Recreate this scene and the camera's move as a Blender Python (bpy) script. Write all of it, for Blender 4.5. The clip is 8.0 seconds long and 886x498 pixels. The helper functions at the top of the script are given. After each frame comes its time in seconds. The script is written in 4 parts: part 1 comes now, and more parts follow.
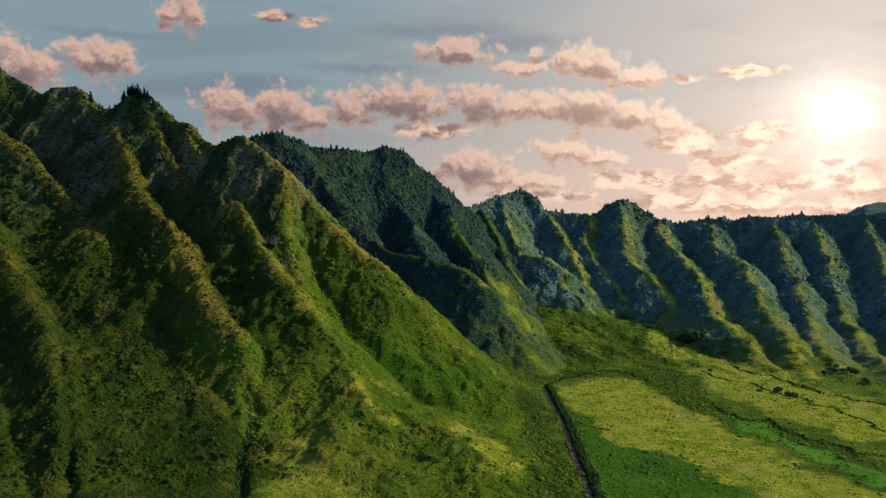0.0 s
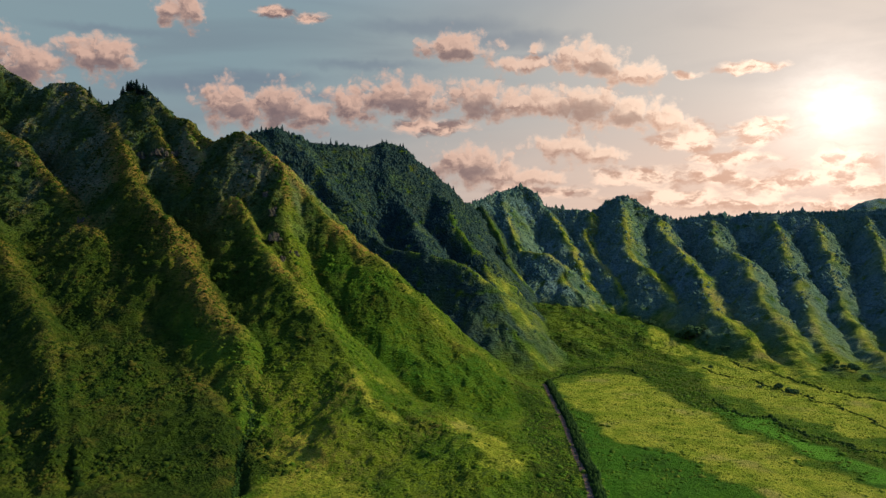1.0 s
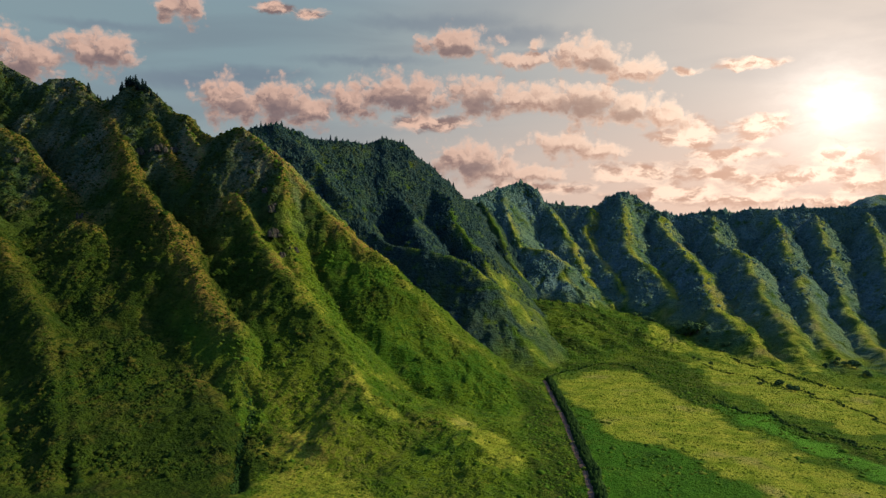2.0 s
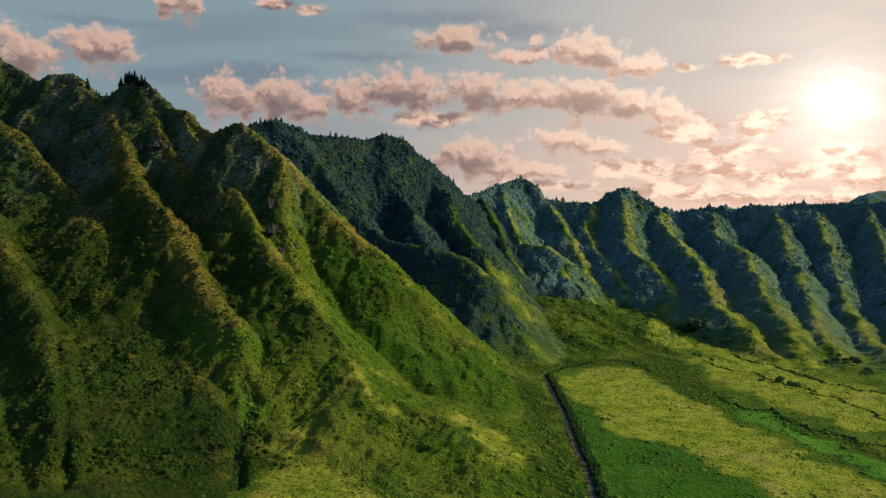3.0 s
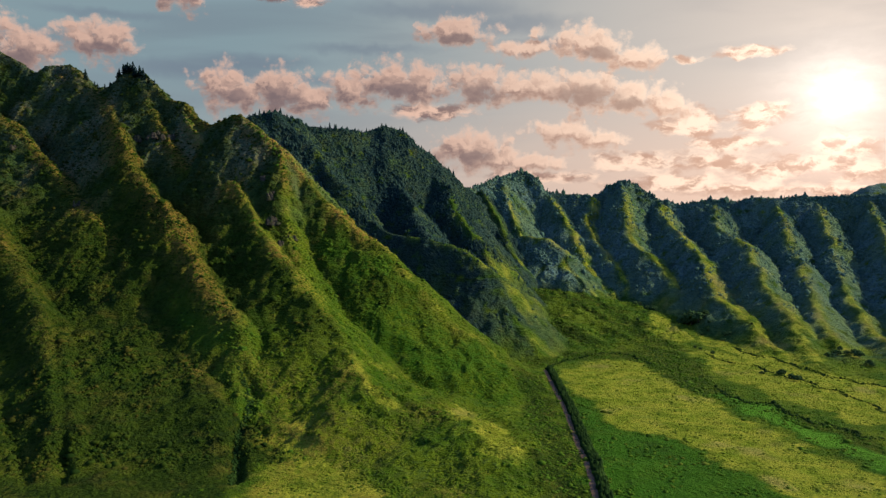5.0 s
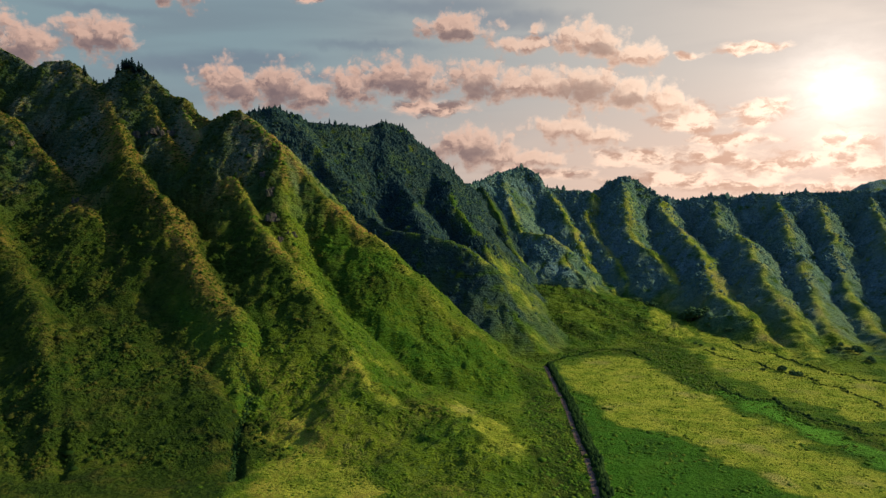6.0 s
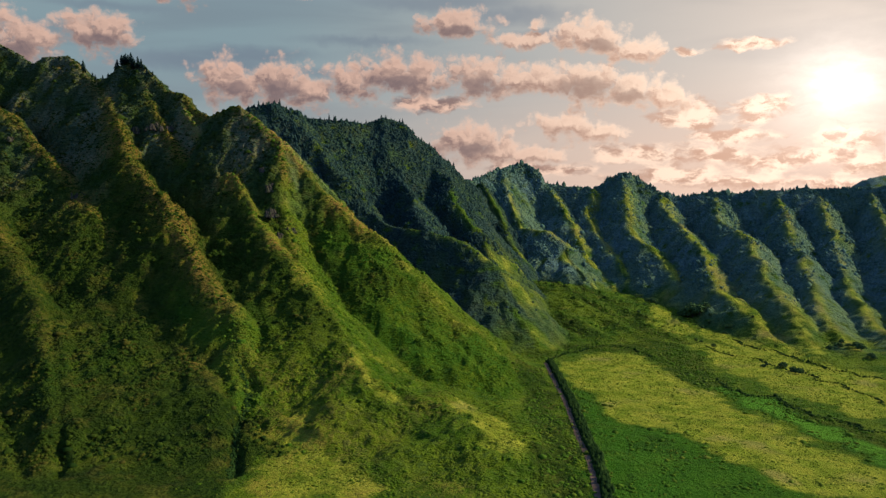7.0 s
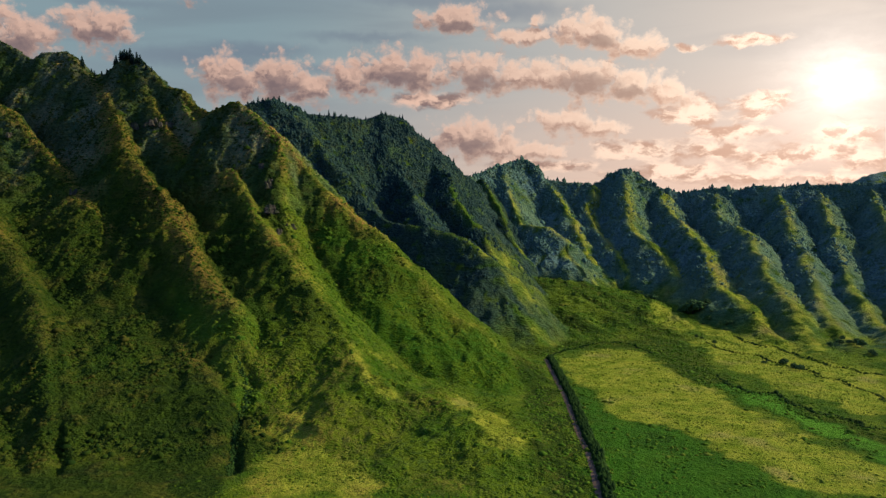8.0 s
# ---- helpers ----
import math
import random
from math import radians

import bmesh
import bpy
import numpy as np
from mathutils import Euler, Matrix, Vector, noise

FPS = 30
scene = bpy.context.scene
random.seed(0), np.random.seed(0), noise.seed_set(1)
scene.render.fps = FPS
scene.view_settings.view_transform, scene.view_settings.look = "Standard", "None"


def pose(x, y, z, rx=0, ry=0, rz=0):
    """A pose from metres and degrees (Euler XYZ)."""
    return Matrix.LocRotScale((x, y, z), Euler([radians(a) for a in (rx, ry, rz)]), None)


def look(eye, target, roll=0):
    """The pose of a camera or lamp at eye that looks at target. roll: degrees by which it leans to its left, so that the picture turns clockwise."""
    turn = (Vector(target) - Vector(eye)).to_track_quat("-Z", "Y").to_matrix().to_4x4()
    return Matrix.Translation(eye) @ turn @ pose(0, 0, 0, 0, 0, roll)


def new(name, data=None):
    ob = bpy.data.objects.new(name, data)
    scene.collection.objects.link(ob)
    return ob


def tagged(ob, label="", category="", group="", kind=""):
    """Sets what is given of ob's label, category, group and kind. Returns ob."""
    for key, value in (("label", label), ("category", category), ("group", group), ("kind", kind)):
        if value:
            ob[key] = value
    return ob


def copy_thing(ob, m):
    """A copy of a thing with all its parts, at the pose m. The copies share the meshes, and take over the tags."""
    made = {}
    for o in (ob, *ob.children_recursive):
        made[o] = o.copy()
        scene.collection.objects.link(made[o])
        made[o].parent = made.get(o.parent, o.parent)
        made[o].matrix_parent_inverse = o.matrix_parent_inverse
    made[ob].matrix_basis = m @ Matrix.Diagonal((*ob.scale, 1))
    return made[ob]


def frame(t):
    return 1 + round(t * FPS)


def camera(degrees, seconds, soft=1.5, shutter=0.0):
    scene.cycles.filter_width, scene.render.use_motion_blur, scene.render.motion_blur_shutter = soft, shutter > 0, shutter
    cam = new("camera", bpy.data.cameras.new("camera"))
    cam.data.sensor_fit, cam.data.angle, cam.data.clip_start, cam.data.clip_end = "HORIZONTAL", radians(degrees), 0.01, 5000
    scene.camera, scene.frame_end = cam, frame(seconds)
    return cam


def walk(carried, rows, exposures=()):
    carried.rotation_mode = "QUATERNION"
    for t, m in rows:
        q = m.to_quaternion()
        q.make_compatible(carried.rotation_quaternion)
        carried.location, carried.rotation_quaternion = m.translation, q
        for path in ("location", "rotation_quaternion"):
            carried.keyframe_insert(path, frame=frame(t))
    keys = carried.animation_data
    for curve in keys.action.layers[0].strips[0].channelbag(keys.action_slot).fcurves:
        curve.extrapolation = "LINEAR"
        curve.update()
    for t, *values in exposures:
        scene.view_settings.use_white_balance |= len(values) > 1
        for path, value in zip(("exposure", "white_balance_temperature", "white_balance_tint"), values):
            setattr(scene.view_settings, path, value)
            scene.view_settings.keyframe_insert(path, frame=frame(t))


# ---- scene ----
# ---------------------------------------------------------------- camera
cam = camera(58.5, 8.0, soft=1.5)
walk(cam, [(t, pose(0.0, 2.8 * t, 190.0 - 0.225 * t, 90.0 - 0.859 - 0.2665 * t - 0.0003 * t * t, -0.0058 * t, 0.0)) for t in range(0, 9)])

# ---------------------------------------------------------------- sky and sun
SUN_AZ, SUN_EL = 80.0, 31.0        # degrees clockwise from the way the camera looks; height
sun_way = Vector((math.sin(radians(SUN_AZ)) * math.cos(radians(SUN_EL)),
                  math.cos(radians(SUN_AZ)) * math.cos(radians(SUN_EL)), math.sin(radians(SUN_EL))))
sun = new("sun", bpy.data.lights.new("sun", "SUN"))
sun.data.energy, sun.data.angle, sun.data.color = 7.3, radians(0.6), (1.0, 0.84, 0.54)
sun.matrix_world = look((0, 0, 900), Vector((0, 0, 900)) - sun_way)
scene.view_settings.exposure = 0.0


class Nodes:
    """Short hand for building node trees."""

    def __init__(self, tree):
        self.tree = tree
        tree.nodes.clear()

    def add(self, kind, **props):
        node = self.tree.nodes.new(kind)
        for key, value in props.items():
            if key == "operation":
                node.operation = value
            elif key == "blend_type":
                node.blend_type = value
            elif key == "data_type":
                node.data_type = value
            elif key == "use_clamp":
                node.use_clamp = value
        return node

    def plug(self, socket, value):
        if isinstance(value, bpy.types.NodeSocket):
            self.tree.links.new(value, socket)
        else:
            socket.default_value = value

    def math(self, operation, a, b=0.0, c=0.0, clamp=False):
        node = self.add("ShaderNodeMath", operation=operation, use_clamp=clamp)
        for socket, value in zip(node.inputs, (a, b, c)):
            self.plug(socket, value)
        return node.outputs[0]

    def vec(self, operation, a, b=(0, 0, 0), out=0):
        node = self.add("ShaderNodeVectorMath", operation=operation)
        self.plug(node.inputs[0], a)
        if operation != "LENGTH":
            self.plug(node.inputs[1], b)
        return node.outputs[out]

    def mix(self, fac, a, b, blend="MIX"):
        node = self.add("ShaderNodeMix", data_type="RGBA", blend_type=blend)
        node.clamp_factor = True
        self.plug(node.inputs[0], fac)
        self.plug(node.inputs[6], a if isinstance(a, bpy.types.NodeSocket) else (*a, 1.0))
        self.plug(node.inputs[7], b if isinstance(b, bpy.types.NodeSocket) else (*b, 1.0))
        return node.outputs[2]

    def noise(self, vector, scale, detail=4.0, rough=0.55, distort=0.0, color=False):
        node = self.add("ShaderNodeTexNoise")
        self.plug(node.inputs["Vector"], vector)
        node.inputs["Scale"].default_value = scale
        node.inputs["Detail"].default_value = detail
        node.inputs["Roughness"].default_value = rough
        node.inputs["Distortion"].default_value = distort
        return node.outputs["Color" if color else "Fac"]

    def puffs(self, vector, scale):
        """Rounded heads like those of cumulus clouds: 0 in the clefts, 1 on the heads."""
        node = self.add("ShaderNodeTexVoronoi")
        node.voronoi_dimensions, node.feature, node.normalize = "2D", "SMOOTH_F1", True
        self.plug(node.inputs["Vector"], vector)
        for key, value in (("Scale", scale), ("Detail", 3.5), ("Roughness", 0.5), ("Lacunarity", 2.3), ("Smoothness", 0.25)):
            node.inputs[key].default_value = value
        return self.math("SUBTRACT", 1.0, self.math("MULTIPLY", node.outputs["Distance"], 1.7))

    def tussocks(self, vector, scale):
        """Distance from the heart of the nearest clump."""
        node = self.add("ShaderNodeTexVoronoi")
        self.plug(node.inputs["Vector"], vector)
        node.inputs["Scale"].default_value = scale
        return node.outputs["Distance"]

    def ramp(self, value, low, high, to_low=0.0, to_high=1.0, smooth=True):
        node = self.add("ShaderNodeMapRange")
        node.interpolation_type = "SMOOTHSTEP" if smooth else "LINEAR"
        node.clamp = True
        for socket, v in zip(node.inputs, (value, low, high, to_low, to_high)):
            self.plug(socket, v)
        return node.outputs[0]


world = bpy.data.worlds.new("sky")
world.use_nodes = True
scene.world = world
w = Nodes(world.node_tree)
way = w.add("ShaderNodeTexCoord").outputs["Generated"]
split = w.add("ShaderNodeSeparateXYZ")
w.plug(split.inputs[0], way)
azim = w.math("ARCTAN2", split.outputs[0], split.outputs[1])
elev = w.math("ARCSINE", split.outputs[2])
# sky chart in degrees: azimuth, height
AZ = w.math("MULTIPLY", azim, 57.2958)
EL = w.math("MULTIPLY", elev, 57.2958)
join = w.add("ShaderNodeCombineXYZ")
w.plug(join.inputs[0], AZ), w.plug(join.inputs[1], EL)
chart = join.outputs[0]
# ragged edges: shift the chart by noise
ragged = w.vec("SUBTRACT", w.noise(chart, 0.75, 5.0, 0.55, color=True), (0.5, 0.5, 0.5))
drift = w.vec("ADD", chart, w.vec("MULTIPLY", ragged, (1.2, 0.9, 0.0)))


def banks(groups, spot):
    """Fullness of a field of clouds: 1 at the middle of a cloud, 0 at its rim. A cloud: azimuth, height, half width, half height."""
    full = None
    for az, el, a, b in groups:
        off = w.vec("MULTIPLY", w.vec("SUBTRACT", spot, (az, el, 0.0)), (1.0 / a, 1.0 / b, 0.0))
        one = w.math("SUBTRACT", 1.0, w.vec("LENGTH", off, out=1))
        full = one if full is None else w.math("SMOOTH_MAX", full, one, 0.15)
    return full


HEAPS = [(-27.7, 10.6, 2.5, 1.8), (-29.4, 12.0, 1.2, 1.1), (-24.3, 11.5, 1.8, 1.4), (-22.8, 11.7, 1.9, 1.7), (-18.9, 14.8, 1.2, 1.0), (-17.9, 15.1, 1.4, 1.6), (1.1, 13.1, 3.1, 1.2), (0.2, 13.3, 1.4, 1.1), (6.7, 13.0, 0.8, 0.5), (5.7, 11.9, 2.3, 0.7), (9.9, 12.2, 2.4, 1.4), (11.7, 11.8, 2.0, 1.3), (13.6, 11.1, 2.4, 1.0), (-15.4, 8.9, 2.3, 1.8), (-14.1, 8.5, 2.0, 1.2), (-11.5, 8.8, 2.6, 1.9), (-9.5, 8.3, 2.4, 1.3), (-6.6, 9.1, 2.4, 1.4), (-3.8, 9.6, 2.9, 1.8), (-1.6, 9.5, 2.4, 1.6), (2.5, 9.4, 3.0, 1.7), (4.9, 9.1, 2.8, 1.3), (7.1, 9.2, 2.5, 1.4), (10.3, 9.0, 3.4, 1.8), (13.1, 8.4, 3.6, 1.3), (15.9, 7.7, 2.2, 1.0), (1.9, 5.0, 3.5, 1.5), (3.6, 4.2, 3.4, 1.1), (8.9, 6.1, 2.9, 1.1), (11.2, 5.5, 2.0, 0.7), (6.3, 4.0, 3.2, 0.7)]
SHEETS = [(20.8, 11.1, 2.4, 0.5), (17.0, 10.8, 1.0, 0.3), (-9.2, 14.9, 1.5, 0.5), (-12.1, 15.2, 1.7, 0.5), (17.4, 6.5, 2.9, 1.1), (21.4, 6.7, 2.7, 1.2), (18.4, 3.9, 4.8, 1.1), (23.7, 3.5, 4.5, 1.0), (27.0, 4.8, 3.2, 1.0), (28.5, 3.0, 3.1, 0.9), (13.5, 4.0, 3.4, 0.8), (15.8, 2.5, 5.0, 0.7), (7.1, 3.0, 4.9, 0.6), (-1.0, 7.6, 4.1, 0.7), (21.3, 2.0, 5.0, 0.7), (26.4, 1.8, 3.9, 0.6), (19.8, 5.0, 3.2, 0.8)]
heavy, light = banks(HEAPS, drift), banks(SHEETS, drift)
heavy_up = banks(HEAPS, w.vec("ADD", drift, (0.20, 0.55, 0.0)))
billow = w.puffs(drift, 0.75)
fine = w.noise(w.vec("MULTIPLY", chart, (1.0, 1.7, 0.0)), 1.3, 6.0, 0.68)
# the same billows a little nearer to the light: where they thin out, the cloud is lit
lit_side = w.puffs(w.vec("ADD", drift, (0.16, 0.30, 0.0)), 0.75)
relief = w.ramp(w.math("SUBTRACT", billow, lit_side), -0.12, 0.10)
lump = w.math("ADD", w.math("MULTIPLY", w.math("SUBTRACT", billow, 0.5), 1.2), w.math("MULTIPLY", w.math("SUBTRACT", fine, 0.5), 0.5))


def cover(full, low, high):
    return w.ramp(w.math("ADD", full, lump), low, high)


# distance from the bright place in the sky
GLOW_AZ, GLOW_EL = 26.5, 8.0
off = w.vec("MULTIPLY", w.vec("SUBTRACT", chart, (GLOW_AZ, GLOW_EL, 0.0)), (1.0, 1.15, 0.0))
away = w.vec("LENGTH", off, out=1)
sky = w.add("ShaderNodeTexSky")
sky.sky_type, sky.sun_disc = "NISHITA", False
sky.sun_elevation, sky.sun_rotation = radians(SUN_EL), radians(SUN_AZ)
sky.air_density, sky.dust_density, sky.ozone_density = 1.2, 2.0, 1.5
clear = w.vec("MULTIPLY", sky.outputs[0], (0.122, 0.158, 0.255))
# thin grey veil low in front, thinning upward and round to the back
front = w.math("MULTIPLY", w.ramp(EL, 14.0, 40.0, 1.0, 0.0), w.ramp(w.math("ABSOLUTE", AZ), 50.0, 110.0, 1.0, 0.0))
veil = w.mix(w.ramp(w.math("ADD", AZ, w.math("MULTIPLY", EL, -0.5)), -22.0, 26.0), (0.235, 0.325, 0.365), (0.72, 0.61, 0.53))
veil = w.mix(w.ramp(EL, 0.0, 11.0, 0.75, 0.0), veil, w.mix(w.ramp(AZ, -28.0, 24.0), (0.38, 0.40, 0.385), (0.93, 0.60, 0.44)))
streak = w.noise(w.vec("MULTIPLY", chart, (0.05, 0.30, 0.0)), 1.0, 4.0, 0.5, 0.6)
veil = w.mix(w.math("MULTIPLY", w.ramp(streak, 0.44, 0.66), w.ramp(AZ, -30.0, 20.0, 0.40, 0.12)), veil, (0.16, 0.19, 0.245))
# long dark streaks of far cloud
STREAKS = [(-1.0, 14.5, 6.8, 0.7), (4.7, 13.6, 5.8, 0.8), (8.3, 12.3, 4.0, 0.5), (-17.9, 10.1, 5.5, 0.7), (-13.3, 10.8, 5.3, 0.6), (-7.4, 9.7, 4.1, 0.5), (-23.1, 13.3, 4.7, 0.4), (-5.8, 11.9, 5.4, 0.4)]
far_streak = w.ramp(w.math("ADD", banks(STREAKS, drift), w.math("MULTIPLY", w.math("SUBTRACT", streak, 0.5), 0.8)), -0.35, 0.85, 0.0, 0.50)
veil = w.mix(far_streak, veil, (0.165, 0.205, 0.27))
base = w.mix(front, clear, veil)
crown_lit = w.ramp(w.math("ADD", w.math("SUBTRACT", heavy, heavy_up), w.math("MULTIPLY", w.math("SUBTRACT", 0.5, relief), -0.26)), -0.12, 0.50)
thick = cover(heavy, -0.12, 0.55)
core = cover(heavy, 0.10, 0.72)
strata = w.noise(w.vec("MULTIPLY", drift, (0.45, 1.25, 0.0)), 0.7, 7.0, 0.62)
thin = w.ramp(w.math("ADD", light, w.math("MULTIPLY", w.math("SUBTRACT", strata, 0.5), 2.6)), -0.05, 0.65)
warm = w.ramp(away, 4.0, 32.0, 1.0, 0.0)
rim_tint = w.mix(warm, (0.79, 0.51, 0.395), (1.22, 0.92, 0.70))
core_tint = w.mix(warm, (0.21, 0.145, 0.145), (0.70, 0.41, 0.285))
body = w.mix(w.math("MULTIPLY", crown_lit, 0.75), core_tint, rim_tint)
body = w.mix(w.math("MULTIPLY", w.math("SUBTRACT", 1.0, core), w.ramp(crown_lit, 0.1, 0.6, 0.30, 1.0)), body, rim_tint)
body = w.mix(w.ramp(fine, 0.40, 0.70, 0.0, 0.45), body, rim_tint)
# the dense, unlit middles of the larger clouds
DENSE = [(-11.5, 8.4, 1.5, 0.9), (-14.5, 8.5, 0.9, 0.6), (-3.4, 9.1, 1.8, 0.7), (2.7, 9.0, 2.0, 0.9), (10.3, 8.6, 2.7, 0.9), (13.2, 8.0, 1.7, 0.5), (11.1, 11.6, 1.6, 0.5), (1.1, 12.7, 1.5, 0.4), (-27.8, 10.2, 1.2, 0.6), (-23.4, 11.1, 1.4, 0.5), (2.3, 4.5, 1.6, 0.6)]
dense = w.ramp(w.math("ADD", banks(DENSE, drift), w.math("MULTIPLY", lump, 0.6)), -0.08, 0.55, 0.0, 0.75)
body = w.mix(dense, body, w.mix(warm, (0.205, 0.145, 0.15), (0.50, 0.33, 0.25)))
low_body = w.mix(w.ramp(w.noise(w.vec("MULTIPLY", drift, (0.55, 1.1, 0.0)), 0.9, 7.0, 0.64), 0.44, 0.58, 0.0, 1.0), rim_tint, core_tint)
look_up = w.mix(w.math("MULTIPLY", thin, 0.95), base, low_body)
look_up = w.mix(w.math("MULTIPLY", thick, 0.95), look_up, body)
# the bright place itself
core_glow = w.math("EXPONENT", w.math("MULTIPLY", w.math("POWER", w.math("DIVIDE", away, 2.1), 1.2), -1.0))
wide_glow = w.math("EXPONENT", w.math("DIVIDE", away, -5.0))
burst = w.math("ADD", w.math("MULTIPLY", core_glow, w.ramp(strata, 0.35, 0.65, 1.15, 0.6)), w.math("MULTIPLY", wide_glow, 0.34))
flare = w.vec("MULTIPLY", (1.0, 0.86, 0.74), (1, 1, 1))
scaled = w.add("ShaderNodeVectorMath", operation="SCALE")
w.plug(scaled.inputs[0], flare), w.plug(scaled.inputs[3], burst)
shine = w.vec("ADD", look_up, scaled.outputs[0])
background = w.add("ShaderNodeBackground")
w.plug(background.inputs[0], shine)
background.inputs[1].default_value = 1.0
w.plug(w.add("ShaderNodeOutputWorld").inputs[0], background.outputs[0])


# ---------------------------------------------------------------- materials
def material(name):
    mat = bpy.data.materials.new(name)
    mat.use_nodes = True
    n = Nodes(mat.node_tree)
    bsdf = n.add("ShaderNodeBsdfPrincipled")
    out = n.add("ShaderNodeOutputMaterial")
    n.plug(out.inputs[0], bsdf.outputs[0])
    bsdf.inputs["Roughness"].default_value = 0.9
    bsdf.inputs["Specular IOR Level"].default_value = 0.02
    return mat, n, bsdf


def land_material(name, tree_dark, tree_light):
    """Grass, scrub, dry growth and bare soil, with haze, light and shade put into some tones; the mesh says how much of
    each goes where.
    """
    mat, n, bsdf = material(name)
    at = n.add("ShaderNodeNewGeometry").outputs["Position"]
    cov = n.add("ShaderNodeAttribute")
    cov.attribute_name = "cover"
    parts = n.add("ShaderNodeSeparateColor")
    n.plug(parts.inputs[0], cov.outputs["Color"])
    dry, meadow, wood = parts.outputs[0], parts.outputs[1], parts.outputs[2]
    big = n.noise(at, 0.011, 3.0, 0.55)
    mid = n.noise(at, 0.045, 4.0, 0.6)
    small = n.noise(at, 0.22, 4.0, 0.65)
    grain = n.noise(at, 0.8, 3.0, 0.7)
    grass = n.mix(n.ramp(mid, 0.36, 0.62), (0.021, 0.058, 0.003), (0.054, 0.096, 0.005))
    grass = n.mix(n.ramp(big, 0.42, 0.62), grass, (0.074, 0.108, 0.006))
    scrub = n.mix(n.ramp(small, 0.35, 0.65), (0.012, 0.035, 0.008), (0.045, 0.075, 0.012))
    col = n.mix(n.ramp(small, 0.50, 0.60, 0.0, 0.75), grass, scrub)
    yellow = n.mix(n.ramp(n.math("ADD", n.math("MULTIPLY", mid, 0.7), n.math("MULTIPLY", grain, 0.3)), 0.38, 0.60), (0.112, 0.156, 0.009), (0.205, 0.216, 0.021))
    yellow = n.mix(n.ramp(big, 0.56, 0.66, 0.0, 0.6), yellow, (0.200, 0.165, 0.050))
    yellow = n.mix(n.math("MAXIMUM", n.ramp(grain, 0.52, 0.68, 0.0, 0.6), n.ramp(small, 0.54, 0.70, 0.0, 0.6)), yellow, (0.050, 0.090, 0.009))
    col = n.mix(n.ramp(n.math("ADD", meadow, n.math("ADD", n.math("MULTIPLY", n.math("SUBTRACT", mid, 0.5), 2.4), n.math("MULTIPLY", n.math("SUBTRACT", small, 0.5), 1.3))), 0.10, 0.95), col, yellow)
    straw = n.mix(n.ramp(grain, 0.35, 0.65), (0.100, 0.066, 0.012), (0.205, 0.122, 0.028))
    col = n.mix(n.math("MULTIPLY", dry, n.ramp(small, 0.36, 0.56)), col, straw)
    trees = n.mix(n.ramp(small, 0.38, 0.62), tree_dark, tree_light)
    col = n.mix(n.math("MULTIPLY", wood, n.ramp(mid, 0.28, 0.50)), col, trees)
    # heath amount, which also carries shade stood in for on some flanks
    heath = n.add("ShaderNodeAttribute")
    heath.attribute_name = "heath"
    # heath tones, darkened further to stand in for dim light on the left
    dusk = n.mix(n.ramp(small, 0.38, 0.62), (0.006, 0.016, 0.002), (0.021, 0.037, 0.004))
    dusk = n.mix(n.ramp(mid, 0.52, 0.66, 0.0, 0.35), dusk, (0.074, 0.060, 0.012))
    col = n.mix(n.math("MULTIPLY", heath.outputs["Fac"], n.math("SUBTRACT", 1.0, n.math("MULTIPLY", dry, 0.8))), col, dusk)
    green = n.mix(n.ramp(n.math("ADD", cov.outputs["Alpha"], n.math("MULTIPLY", n.math("SUBTRACT", small, 0.5), 0.5)), 0.55, 1.0), (0.020, 0.068, 0.004), (0.052, 0.150, 0.010))
    col = n.mix(n.ramp(n.math("ADD", cov.outputs["Alpha"], n.math("MULTIPLY", n.math("SUBTRACT", small, 0.5), 1.2)), 0.10, 0.60, 0.0, 0.85), col, green)
    upright = n.add("ShaderNodeSeparateXYZ")
    n.plug(upright.inputs[0], n.add("ShaderNodeNewGeometry").outputs["Normal"])
    steep = n.ramp(n.math("ADD", upright.outputs[2], n.math("MULTIPLY", n.math("SUBTRACT", small, 0.5), 0.35)), 0.40, 0.55, 1.0, 0.0)
    stone = n.mix(n.ramp(grain, 0.35, 0.65), (0.022, 0.026, 0.010), (0.080, 0.068, 0.024))
    col = n.mix(n.math("MULTIPLY", steep, 0.25), col, stone)
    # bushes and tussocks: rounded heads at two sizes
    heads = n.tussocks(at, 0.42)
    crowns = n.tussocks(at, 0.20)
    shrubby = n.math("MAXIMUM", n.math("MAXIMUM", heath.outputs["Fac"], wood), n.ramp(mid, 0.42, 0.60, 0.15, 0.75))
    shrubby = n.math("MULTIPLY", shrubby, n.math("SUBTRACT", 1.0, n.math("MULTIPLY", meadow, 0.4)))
    # dark colour between the heads stands in for shade; strata bands darken too
    shade_and_strata = n.math("MULTIPLY", n.math("MAXIMUM", n.ramp(heads, 0.55, 0.95, 0.0, 0.75), n.ramp(n.noise(n.vec("MULTIPLY", at, (0.02, 0.02, 0.30)), 1.0, 4.0, 0.6, 0.4), 0.56, 0.68, 0.0, 0.6)), shrubby)
    col = n.mix(shade_and_strata, col, (0.010, 0.020, 0.005))
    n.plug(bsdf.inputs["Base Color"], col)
    strata = n.noise(n.vec("MULTIPLY", at, (0.02, 0.02, 0.30)), 1.0, 4.0, 0.6, 0.4)
    canopy = n.math("MULTIPLY", n.math("ADD", n.math("MULTIPLY", heads, -0.55), n.math("MULTIPLY", crowns, -0.75)), shrubby)
    bump = n.add("ShaderNodeBump")
